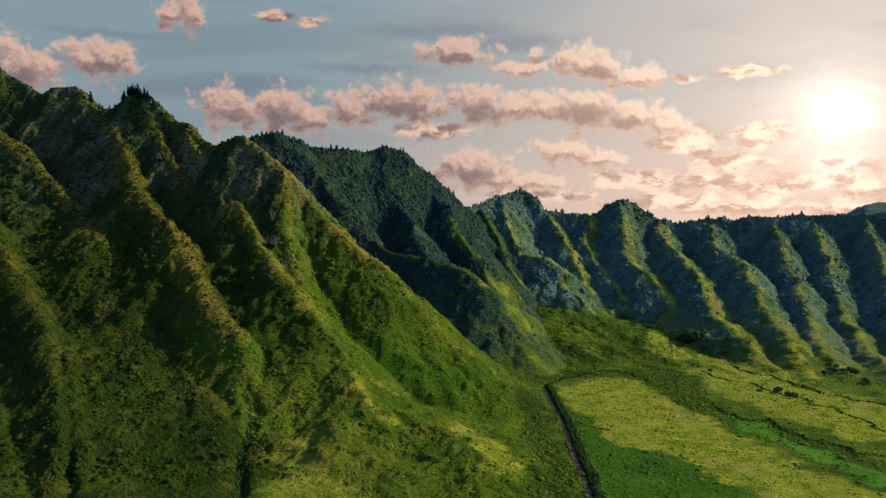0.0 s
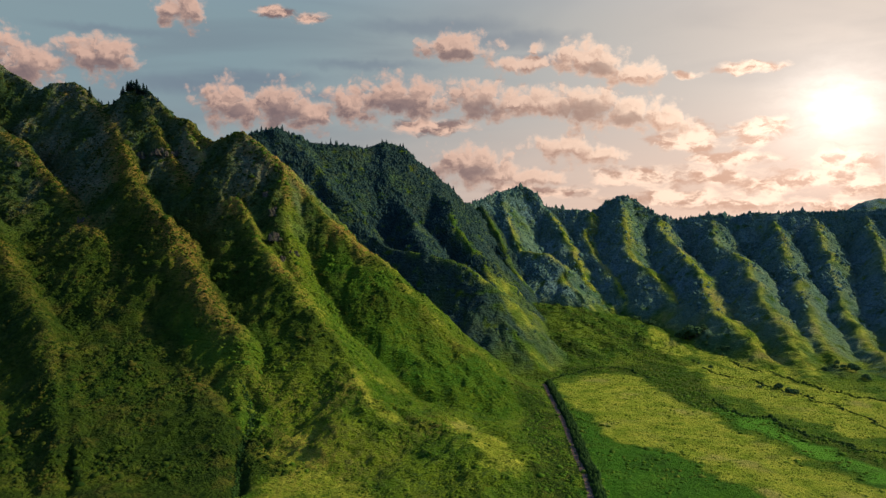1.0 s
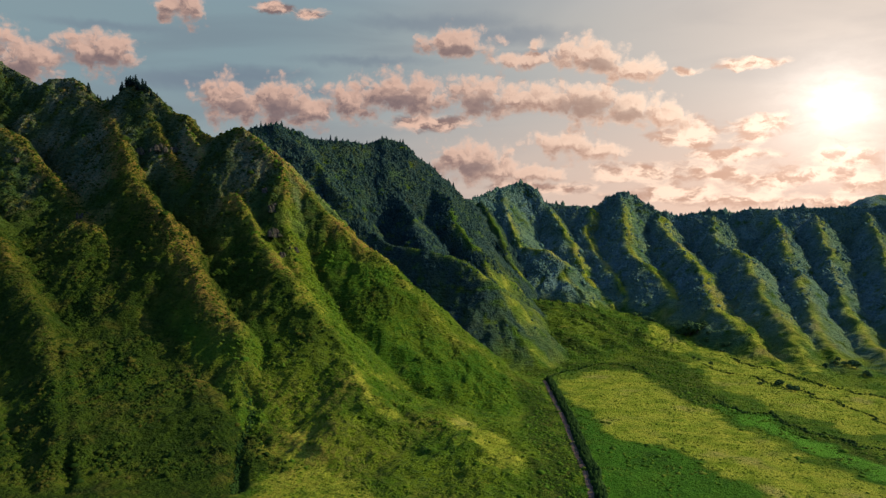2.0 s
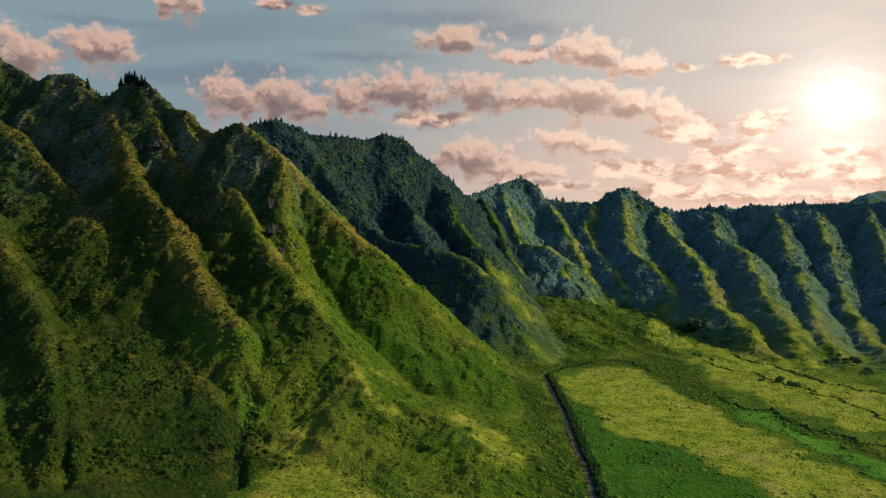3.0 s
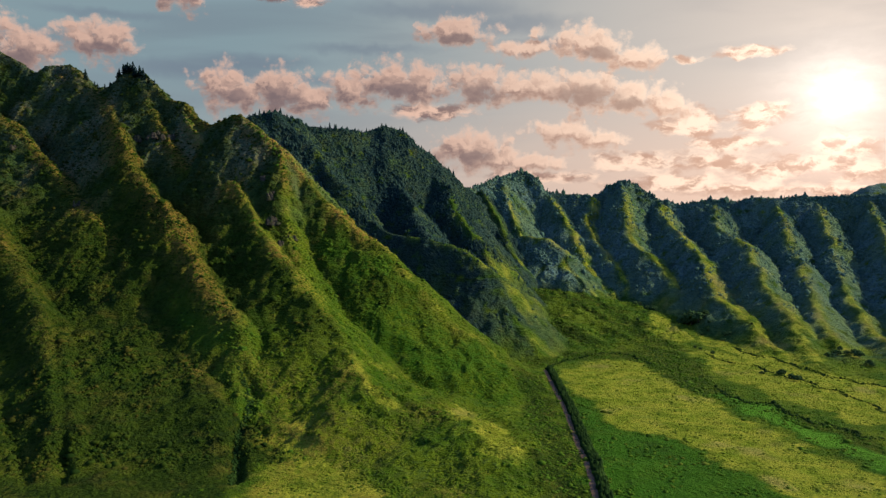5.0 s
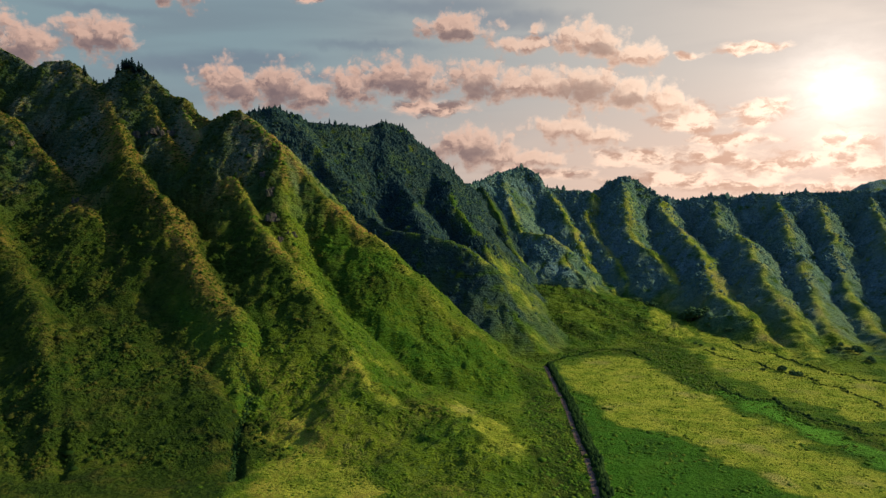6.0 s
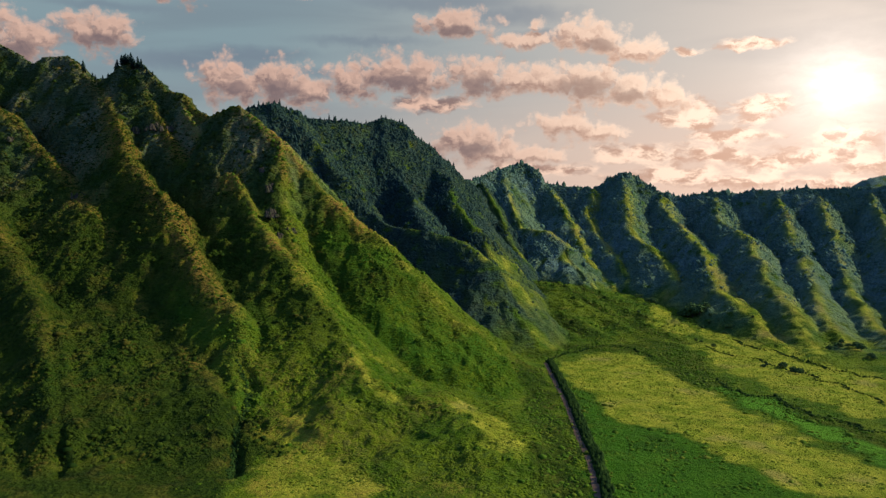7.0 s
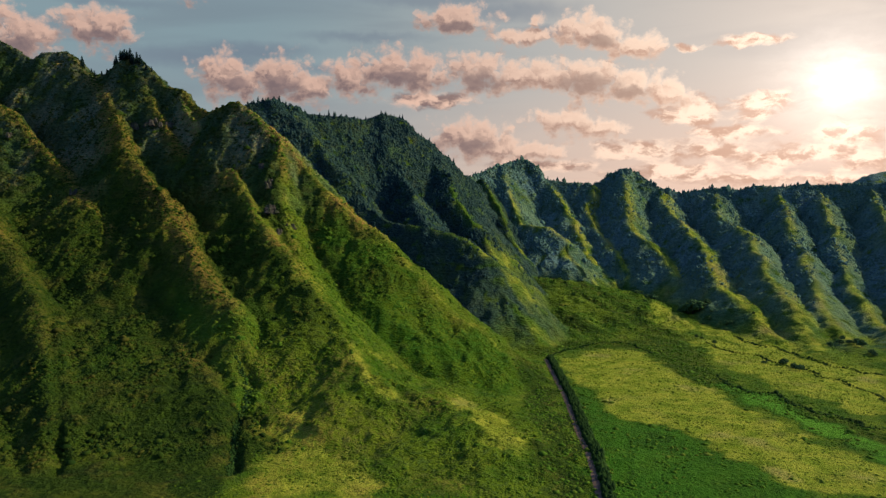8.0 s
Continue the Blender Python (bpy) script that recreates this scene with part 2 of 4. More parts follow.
    bump.inputs["Strength"].default_value = 1.0
    bump.inputs["Distance"].default_value = 2.2
    n.plug(bump.inputs["Height"], n.math("ADD", n.math("ADD", canopy, n.math("MULTIPLY", strata, 1.6)), n.math("ADD", n.math("MULTIPLY", small, 1.8), n.math("MULTIPLY", grain, 0.8))))
    n.plug(bsdf.inputs["Normal"], bump.outputs[0])
    return mat


# tree tones lifted and blued, standing in for haze on the far woods
LAND = land_material("hill_growth_and_haze", (0.060, 0.112, 0.112), (0.095, 0.152, 0.112))
# conifer tones, blued for haze as well
PINE_LAND = land_material("conifer_growth_and_haze", (0.011, 0.028, 0.029), (0.026, 0.048, 0.036))

# ---------------------------------------------------------------- the lie of the land


def lattice(ix, iy, seed):
    h = (ix.astype(np.int64) * 374761393 + iy.astype(np.int64) * 668265263 + seed * 974711) & 0x7FFFFFFF
    h = ((h ^ (h >> 13)) * 1274126177) & 0x7FFFFFFF
    return ((h ^ (h >> 16)) & 0xFFFF) / 65535.0 * 2.0 - 1.0


def grains(x, y, seed=0):
    """Smooth value noise, -1 to 1."""
    ix, iy = np.floor(x), np.floor(y)
    fx, fy = x - ix, y - iy
    fx, fy = fx * fx * fx * (fx * (fx * 6 - 15) + 10), fy * fy * fy * (fy * (fy * 6 - 15) + 10)
    a, b = lattice(ix, iy, seed), lattice(ix + 1, iy, seed)
    c, d = lattice(ix, iy + 1, seed), lattice(ix + 1, iy + 1, seed)
    return (a * (1 - fx) + b * fx) * (1 - fy) + (c * (1 - fx) + d * fx) * fy


def fractal(x, y, octaves=4, seed=0, gain=0.5):
    total, amp = 0.0, 1.0
    for k in range(octaves):
        total = total + amp * grains(x, y, seed + 17 * k)
        x, y, amp = x * 2.03 + 11.3, y * 2.03 - 7.1, amp * gain
    return total


RIDGES, CREST_NAMES = [], []


def ridge(name, group, slope, points):
    """A crest line that falls away on both sides. group: the hillside that it belongs to."""
    RIDGES.append((group, slope, points))
    CREST_NAMES.append(name)


def lines(*names):
    """The numbers of the crests that have these names."""
    return [k for k, name in enumerate(CREST_NAMES) if name in names]


ridge("near crest", 1, (1.3, 1.3, 1), [(-945, 1520, 579), (-880, 1500, 540), (-826, 1480, 508), (-793, 1468, 483), (-748, 1450, 459), (-724, 1444, 450), (-700, 1437, 461), (-671, 1430, 463), (-638, 1412, 443), (-618, 1402, 422), (-592, 1388, 413), (-567, 1375, 415), (-554, 1367, 431), (-523, 1350, 435), (-489, 1322, 424), (-462, 1298, 398), (-442, 1280, 379), (-416, 1258, 372), (-396, 1238, 365), (-377, 1220, 348), (-358, 1200, 334), (-333, 1172, 326), (-316, 1155, 330), (-295, 1135, 333), (-279, 1120, 334)])
ridge("prow", 1, (1.35, 0.7, 1.5), [(-279, 1120, 334), (-250, 1100, 314), (-220, 1075, 288), (-208, 1065, 274), (-181, 1040, 242), (-156, 1018, 215), (-128, 1000, 196), (-93, 975, 168), (-64, 952, 136), (-29, 925, 101), (10, 905, 69), (42, 890, 42), (73, 875, 20)])
ridge("prow rib", 1, (1.3, 1.0, 1, 0.8, 1.0), [(-218, 1073, 286), (-211, 1040, 257), (-205, 1005, 226), (-198, 975, 197), (-184, 940, 167), (-170, 910, 144)])
ridge("bright spur", 1, (1.7, 0.62, 1, 0.62, 1.0), [(-416, 1258, 372), (-372, 1190, 330), (-326, 1125, 290), (-289, 1070, 255), (-254, 1010, 220), (-229, 960, 187), (-185, 895, 152), (-167, 870, 137), (-142, 830, 113), (-120, 800, 90), (-101, 765, 70), (-84, 735, 56), (-68, 708, 45), (-51, 690, 34)])
ridge("apron", 1, (0.32, 0.22, 1), [(-93, 795, 51), (-80, 780, 39), (-44, 727, 33), (-2, 667, 26), (29, 622, 21), (49, 586, 9), (59, 560, -3)])
ridge("brown spur", 1, (1.25, 1.05, 1, 0.95, 1.2), [(-671, 1430, 463), (-606, 1375, 417), (-544, 1300, 375), (-477, 1180, 318), (-407, 1060, 254), (-373, 1010, 226), (-326, 950, 198), (-306, 920, 180), (-269, 870, 148), (-255, 845, 132), (-226, 805, 112), (-201, 770, 95), (-190, 740, 71), (-182, 715, 51), (-167, 690, 36)])
ridge("peak rib", 1, (1.1, 0.9, 1, 0.9, 1.1), [(-516, 1350, 435), (-470, 1270, 376), (-411, 1190, 317), (-348, 1110, 261), (-299, 1050, 220), (-271, 1000, 187), (-256, 945, 149), (-241, 885, 117), (-218, 820, 93)])
ridge("long spur", 1, (1.2, 0.8, 1, 0.5, 1.4), [(-933, 1500, 532), (-781, 1330, 394), (-703, 1270, 353), (-632, 1215, 317), (-560, 1150, 267), (-493, 1080, 222), (-422, 985, 189), (-372, 920, 146), (-337, 875, 121), (-298, 825, 94), (-247, 765, 67), (-202, 700, 46), (-183, 680, 34)])
ridge("left spur", 1, (1.2, 0.9, 1, 1.0, 0.7), [(-791, 1200, 327), (-620, 1030, 238), (-511, 920, 171), (-460, 870, 134), (-403, 800, 103), (-368, 750, 77), (-333, 690, 52), (-294, 620, 30)])
ridge("edge spur", 1, (1.5, 0.9, 1), [(-789, 1021, 256), (-656, 931, 150), (-548, 865, 78), (-457, 814, 27), (-393, 756, -32), (-367, 726, -60)])
ridge("back crest", 2, (1.4, 1.2, 1), [(-426, 1480, 350), (-379, 1500, 372), (-355, 1513, 384), (-316, 1533, 392), (-271, 1558, 379), (-256, 1567, 369), (-209, 1591, 367), (-155, 1619, 363), (-121, 1638, 378), (-82, 1659, 367), (-41, 1688, 332), (-5, 1714, 298), (20, 1733, 272), (45, 1750, 252)])
ridge("back spur", 2, (1.3, 0.85, 1), [(-41, 1680, 331), (-22, 1604, 276), (7, 1553, 249), (22, 1498, 209), (48, 1446, 178), (71, 1401, 152), (92, 1336, 106), (111, 1282, 69), (137, 1223, 31), (157, 1180, 4)])
ridge("front spur", 2, (1.25, 0.9, 1), [(-187, 1420, 231), (-130, 1357, 185), (-79, 1309, 164), (-22, 1261, 158), (31, 1214, 142), (64, 1179, 118), (86, 1132, 68), (103, 1099, 33), (123, 1070, 6)])
ridge("bowl rib", 2, (1.3, 1.15, 1), [(-317, 1540, 393), (-236, 1476, 316), (-177, 1426, 251), (-132, 1380, 185)])
ridge("bowl rib far", 2, (1.3, 1.15, 1), [(-166, 1620, 363), (-146, 1587, 314), (-104, 1546, 265), (-69, 1520, 242), (-22, 1260, 158)])
ridge("saddle spur", 2, (1.2, 0.8, 1), [(85, 1800, 254), (116, 1689, 178), (140, 1619, 132), (152, 1561, 90), (164, 1517, 60), (191, 1472, 40), (219, 1420, 15)])
ridge("far crest", 3, (1.5, 1.5, 1), [(46, 1790, 254), (86, 1832, 263), (129, 1881, 287), (195, 1950, 305), (230, 1943, 284), (250, 1936, 256), (297, 1928, 248), (357, 1917, 242), (396, 1908, 266), (438, 1900, 282), (467, 1891, 262), (511, 1877, 234), (554, 1865, 223), (615, 1848, 235), (675, 1832, 229), (704, 1824, 237), (775, 1805, 235), (837, 1788, 240), (882, 1776, 239), (979, 1750, 244), (1161, 1600, 236), (1314, 1300, 227)])
ridge("spur e", 3, (1.15, 0.85, 1, 0.85, 0.55), [(136, 1880, 284), (143, 1807, 229), (162, 1734, 178), (171, 1700, 154), (212, 1641, 148), (230, 1604, 127), (245, 1552, 90), (264, 1500, 56), (286, 1449, 26), (317, 1400, 8)])
ridge("spur f", 3, (1.15, 0.85, 1, 0.85, 0.55), [(249, 1930, 252), (277, 1797, 190), (283, 1750, 165), (287, 1667, 119), (301, 1583, 77), (321, 1493, 35), (336, 1440, 13)])
ridge("spur g", 3, (1.15, 0.85, 1, 0.85, 0.55), [(354, 1900, 242), (326, 1782, 177), (329, 1732, 153), (343, 1623, 103), (350, 1550, 68), (355, 1476, 32), (369, 1410, 6)])
ridge("spur h", 3, (1.15, 0.85, 1, 0.85, 0.55), [(422, 1900, 281), (400, 1786, 215), (395, 1695, 166), (392, 1643, 137), (405, 1593, 122), (413, 1537, 97), (425, 1463, 64), (429, 1425, 47), (441, 1366, 24), (445, 1330, 7)])
ridge("spur i", 3, (1.15, 0.85, 1, 0.85, 0.55), [(511, 1880, 233), (488, 1725, 178), (487, 1619, 150), (486, 1525, 125), (470, 1425, 88), (460, 1337, 58), (465, 1271, 46), (466, 1216, 33), (462, 1151, 13), (463, 1120, 6)])
ridge("spur j", 3, (1.15, 0.8, 1, 1.0, 0.8), [(629, 1870, 235), (585, 1703, 178), (575, 1622, 155), (576, 1547, 150), (562, 1455, 122), (539, 1356, 88), (530, 1297, 69), (522, 1224, 50), (512, 1143, 26), (499, 1075, 4), (473, 1000, 7)])
ridge("spur k", 3, (1.15, 0.8, 1, 1.0, 0.8), [(774, 1850, 236), (701, 1633, 167), (669, 1533, 135), (652, 1470, 116), (623, 1391, 91), (596, 1290, 61), (571, 1206, 35), (559, 1139, 19), (553, 1090, 9), (534, 1035, 8)])
ridge("spur l", 3, (1.15, 0.8, 1, 1.0, 0.8), [(846, 1820, 239), (803, 1676, 190), (758, 1558, 145), (719, 1456, 107), (688, 1363, 73), (664, 1278, 44), (646, 1194, 19), (643, 1140, 13), (600, 1030, 12)])
ridge("spur m", 3, (1.15, 0.8, 1, 1.0, 0.8), [(948, 1780, 242), (891, 1629, 190), (839, 1513, 147), (793, 1412, 109), (749, 1299, 69), (715, 1196, 36), (696, 1110, 15), (652, 1005, 12)])
ridge("spur n", 3, (1.15, 0.8, 1, 1.0, 1.3), [(1051, 1700, 241), (935, 1444, 138), (867, 1296, 79), (799, 1120, 14)])
ridge("spur o", 3, (1.15, 0.8, 1, 1.0, 1.3), [(1138, 1600, 236), (1012, 1353, 132), (878, 1080, 20)])
ridge("distant crest", 4, (0.7, 0.7, 1), [(979, 2300, 215), (1126, 2300, 243), (1176, 2300, 262), (1225, 2300, 285), (1287, 2300, 295), (1405, 2300, 313), (1586, 2300, 288)])
ridge("face a", 1, (0.40, 0.36, 1), [(-395, 852, 101), (-350, 840, 97), (-300, 826, 91)])
ridge("valley fan", 3, (0.19, 0.15, 1), [(110, 1490, 64), (190, 1475, 58), (270, 1430, 40)])

HEATHY = lines("near crest", "brown spur", "peak rib", "long spur", "left spur", "edge spur", "face a")      # the spurs under heath, kept dark in place of dimmer light
BOWL = lines("back crest", "bowl rib", "bowl rib far", "far crest")          # crests wooded to the top


def land(x, y):
    """Height, hillside, distance from the nearest crest, distance along it, which crest and which flank of it."""
    z = np.full(x.shape, -60.0)
    group = np.zeros(x.shape, np.int8)
    near = np.full(x.shape, 300.0)
    along = np.zeros(x.shape)
    which_ridge = np.full(x.shape, -1, np.int16)
    sunward = np.zeros(x.shape, bool)
    bend = np.where(y > 1250, 8.0, 5.0)
    wx = x + bend * fractal(x / 60.0, y / 60.0, 3, 5) + 1.5 * fractal(x / 14.0, y / 14.0, 2, 8)
    wy = y + bend * fractal(x / 60.0, y / 60.0, 3, 6) + 1.5 * fractal(x / 14.0, y / 14.0, 2, 9)
    for number, (which, slope, points) in enumerate(RIDGES):
        steep, gentle, curve, shady, sunny = (*slope, 1.0, 1.0)[:5]
        total = sum(math.dist(p[:2], q[:2]) for p, q in zip(points, points[1:]))
        reach = max(p[2] for p in points) / (gentle * min(shady, sunny)) + 60.0
        px, py = [p[0] for p in points], [p[1] for p in points]
        rows = np.where((x > min(px) - reach) & (x < max(px) + reach) & (y > min(py) - reach) & (y < max(py) + reach))
        ax, ay = wx[rows], wy[rows]
        best = np.full(ax.shape, 1e9)
        crest, run = np.zeros(ax.shape), np.zeros(ax.shape)
        top = np.full(ax.shape, -1e9)
        sun = np.zeros(ax.shape, bool)
        length = 0.0
        for (x0, y0, z0), (x1, y1, z1) in zip(points, points[1:]):
            dx, dy = x1 - x0, y1 - y0
            size = math.hypot(dx, dy)
            s = np.clip(((ax - x0) * dx + (ay - y0) * dy) / (size * size), 0, 1)
            d = np.hypot(ax - x0 - s * dx, ay - y0 - s * dy)
            part_way = (length + s * size) / total
            ease = 1.0 - (1.0 - part_way) ** curve
            r = (4.0 + 9.0 * part_way ** 2 if which == 3 else 2.5 + 7.0 * part_way ** 2) if steep != gentle else 2.5
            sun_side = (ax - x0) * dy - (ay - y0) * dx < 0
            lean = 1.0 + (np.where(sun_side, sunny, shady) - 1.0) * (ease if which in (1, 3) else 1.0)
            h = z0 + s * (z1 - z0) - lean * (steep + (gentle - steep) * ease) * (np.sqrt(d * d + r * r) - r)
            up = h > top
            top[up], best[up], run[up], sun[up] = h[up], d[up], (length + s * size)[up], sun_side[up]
            length += size
        # flutes that run straight down the flank
        slant = run - 0.45 * best
        ribs = 0.55 - np.abs(grains(slant / 46.0, best / 160.0 + number * 7.7, 31)) * 1.3
        ribs = ribs + (0.45 - np.abs(grains(slant / 19.0, best / 70.0 + number * 3.1, 32))) * 0.55
        ribs = ribs + grains(slant / 8.0, best / 40.0 + number * 5.3, 33) * 0.18
        deep = {1: 0.27, 2: 0.24, 3: 0.22, 4: 0.1}[which] * (0.3 if CREST_NAMES[number] == "prow" else 1.0)
        top = top + ribs * np.clip(best - 3.0, 0, 70) * deep * (1.0 - 0.85 * (run / total) ** 0.8) * np.clip(gentle * 2.0 - 0.7, 0, 1)
        old = z[rows]
        k = 2.5
        mixed = np.clip(0.5 + 0.5 * (top - old) / k, 0, 1)
        z[rows] = old * (1 - mixed) + top * mixed + k * mixed * (1 - mixed)
        won = top > old
        for field, value in ((group, which), (near, best), (along, run), (which_ridge, number), (sunward, sun)):
            part_ = field[rows]
            part_[won] = value if np.isscalar(value) else value[won]
            field[rows] = part_
    # ledges of harder rock
    bed = (z + 14.0 * fractal(x / 90.0, y / 90.0, 3, 21)) / 17.0
    ledge = np.sin(2 * math.pi * bed) + 0.5 * np.sin(2 * math.pi * 2.3 * bed + 1.0)
    ledge = ledge * np.clip(0.35 + 1.1 * fractal(x / 55.0, y / 55.0, 2, 22), 0, 1)
    z = z + ledge * np.where(group == 1, 2.3, np.where(group == 2, 1.2, 0.8)) * np.clip((z - 60) / 90.0, 0, 1) * np.clip(near / 10.0, 0.2, 1)
    floor = 2.5 * fractal(x / 160.0, y / 160.0, 3, 3) + 0.9 * fractal(x / 28.0, y / 28.0, 3, 4)
    rough = 3.2 * fractal(x / 30.0, y / 30.0, 4, 12) * np.clip(near / 18.0, 0.15, 1)
    crag = 1.0 - np.abs(fractal(x / 15.0, y / 15.0, 3, 15))
    rough = rough + np.where(group == 1, (6.0 * (crag - 0.6) + 2.3 * (0.6 - np.abs(fractal(x / 6.5, y / 6.5, 2, 18)))) * np.clip((z - 70) / 120.0, 0, 1), 0.0) * np.clip(near / 10.0, 0.2, 1)
    rough = rough + np.where(group >= 2, 1.5 * fractal(x / 12.0, y / 12.0, 3, 16, 0.6), 0.0) * np.clip(near / 10.0, 0.3, 1)
    hill = z + rough + np.where(group == 1, 1.3, 0.9) * fractal(x / 9.0, y / 9.0, 3, 14, 0.65) * np.clip(near / 8.0, 0.4, 1)
    k = 16.0
    mixed = np.clip(0.5 + 0.5 * (hill - floor) / k, 0, 1)
    out = floor * (1 - mixed) + hill * mixed + k * mixed * (1 - mixed)
    group[(mixed < 0.5) | np.isin(which_ridge, lines("valley fan"))] = 0
    return out, group, near, along, mixed, which_ridge, sunward


def graded(low, high, spans, growth=1.16):
    """Steps of a grid: even within the spans (start, end, step), growing outside."""
    marks = []
    for a, b, step in spans:
        marks += list(np.arange(a, b - step * 0.5, step))
    marks.append(spans[-1][1])
    step = spans[-1][2]
    while marks[-1] < high:
        step = min(step * growth, 160.0)
        marks.append(marks[-1] + step)
    first, step = [], spans[0][2]
    at = spans[0][0]
    while at > low:
        step = min(step * growth, 160.0)
        at -= step
        first.append(at)
    return np.array(first[::-1] + marks)


GX = graded(-4700, 4700, [(-860, -430, 3.4), (-430, 480, 1.9), (480, 1000, 3.4), (1000, 1500, 14.0)])
GY = graded(-4700, 4700, [(440, 1200, 1.9), (1200, 1500, 2.6), (1500, 1960, 3.4), (1960, 2480, 14.0)])
XX, YY = np.meshgrid(GX, GY)
ZZ, GROUP, NEAR, ALONG, HILL, LINE, SUNWARD = land(XX, YY)


def height(x, y):
    """Height of the land at places x, y."""
    x, y = np.asarray(x, float), np.asarray(y, float)
    i = np.clip(np.searchsorted(GX, x) - 1, 0, len(GX) - 2)
    j = np.clip(np.searchsorted(GY, y) - 1, 0, len(GY) - 2)
    u, v = (x - GX[i]) / (GX[i + 1] - GX[i]), (y - GY[j]) / (GY[j + 1] - GY[j])
    return (ZZ[j, i] * (1 - u) + ZZ[j, i + 1] * u) * (1 - v) + (ZZ[j + 1, i] * (1 - u) + ZZ[j + 1, i + 1] * u) * v


def at_grid(field, x, y):
    i = np.clip(np.searchsorted(GX, x), 0, len(GX) - 1)
    j = np.clip(np.searchsorted(GY, y), 0, len(GY) - 1)
    return field[j, i]


def resampled(corners, step):
    """Points at even steps on a smooth line through the corners."""
    p = np.array(corners, float)
    for _ in range(3):
        q = np.empty((2 * len(p) - 2, 2))
        q[0::2], q[1::2] = p[:-1] * 0.75 + p[1:] * 0.25, p[:-1] * 0.25 + p[1:] * 0.75
        p = np.vstack([p[:1], q, p[-1:]])
    run = np.r_[0, np.cumsum(np.hypot(*np.diff(p, axis=0).T))]
    s = np.arange(0, run[-1], step)
    return np.stack([np.interp(s, run, p[:, 0]), np.interp(s, run, p[:, 1])], -1)


def inside(x, y, corners):
    hit = np.zeros(x.shape, bool)
    for (x0, y0), (x1, y1) in zip(corners, corners[1:] + corners[:1]):
        if y0 != y1:
            hit ^= ((y0 > y) != (y1 > y)) & (x < (x1 - x0) * (y - y0) / (y1 - y0) + x0)
    return hit


# where things grow on the valley floor
MEADOW = [(144, 975), (192, 1045), (246, 1070), (260, 990), (275, 861), (284, 726), (303, 643), (337, 576), (322, 490), (244, 535), (226, 576), (212, 634), (198, 697), (156, 712), (150, 816), (136, 878)]
STRIP = [(291, 872), (316, 855), (335, 799), (337, 716), (347, 676), (361, 616), (343, 586), (319, 638), (308, 697), (295, 768)]
UPPER_MEADOW = [(354, 1129), (401, 1106), (450, 1020), (482, 941), (508, 869), (419, 716), (383, 747), (366, 829), (348, 890), (328, 983)]
SMALL_MEADOW = [(352, 1383), (380, 1341), (377, 1196), (347, 1164), (332, 1235)]
FOOT_MEADOW = [(412, 1276), (472, 1207), (498, 1129), (462, 983), (491, 931), (517, 884), (492, 842), (459, 921), (434, 983), (416, 1083), (385, 1180)]
SCRUB = [(105, 1207), (197, 1562), (304, 1435), (344, 1154), (312, 915), (324, 829), (368, 716), (378, 646), (365, 623), (332, 716), (316, 823), (278, 850), (258, 983), (250, 1088), (163, 1053), (124, 983), (107, 1020)]
LUSH = [(136, 878), (150, 816), (156, 712), (198, 697), (212, 634), (226, 576), (244, 535), (208, 456), (87, 456), (108, 576), (125, 736)]
VERGE = [(87, 975), (116, 947), (112, 757), (105, 646), (97, 563), (90, 490), (62, 490), (67, 576), (75, 716)]
ROAD = [(126, 983), (124, 927), (123, 861), (122, 799), (117, 726), (111, 662), (109, 616), (106, 569), (101, 519), (95, 456)]
HEDGE_ROW = [(354, 1097), (383, 1036), (418, 947), (429, 861), (443, 757)]
HEDGE_ROW_UPPER = [(418, 1164), (441, 1088), (455, 968), (476, 927), (503, 861)]
HEDGE_ROW_LOWER = [(299, 896), (324, 829), (348, 740), (368, 697), (382, 652)]
TRACK = [(127, 990), (149, 1032), (182, 1079), (219, 1106), (257, 1101), (267, 1020)]
CONIFERS = [(-621, 1403, 21), (-604, 1395, 9), (-594, 1389, 10), (-579, 1381, 11), (-569, 1376, 12), (-553, 1366, 11), (-547, 1363, 15), (-540, 1360, 18), (-534, 1356, 16), (-529, 1353, 19), (-524, 1351, 15), (-519, 1347, 19), (-513, 1342, 18), (-508, 1338, 16), (-501, 1332, 19), (-494, 1326, 15), (-487, 1320, 11), (-479, 1313, 12), (-469, 1305, 9), (-460, 1296, 10), (-679, 1432, 6), (-730, 1446, 5)]
VALLEY_TREES = [(396, 1330, 14.6), (401, 1315, 18.6), (406, 1295, 20.3), (414, 1286, 18.2), (409, 1325, 16.7), (417, 1311, 16.5), (422, 1285, 12.1), (367, 1409, 13.3), (372, 1399, 13.2), (359, 1402, 9.9), (349, 1450, 10.3), (355, 1445, 9.1), (367, 1086, 6.0), (423, 1264, 6.0), (414, 1249, 6.9), (406, 1243, 5.9), (422, 1199, 6.6), (432, 1206, 8.5), (437, 1203, 7.6), (468, 1203, 4.7), (386, 973, 6.1), (395, 982, 4.6), (408, 954, 9.0), (408, 937, 8.8), (412, 929, 8.8), (422, 932, 7.3), (409, 972, 6.1), (517, 1072, 8.4), (530, 1084, 9.4), (540, 1094, 7.7), (535, 1056, 8.3), (543, 1054, 11.6), (544, 1037, 11.4), (543, 1018, 9.6), (544, 1008, 7.1), (424, 1341, 5.3), (319, 1304, 6.1), (357, 1140, 5.4), (363, 1131, 5.3), (346, 1371, 5.4)]
GULLY = [(-182, 718), (-167, 697), (-165, 678), (-164, 655), (-160, 622), (-152, 575)]
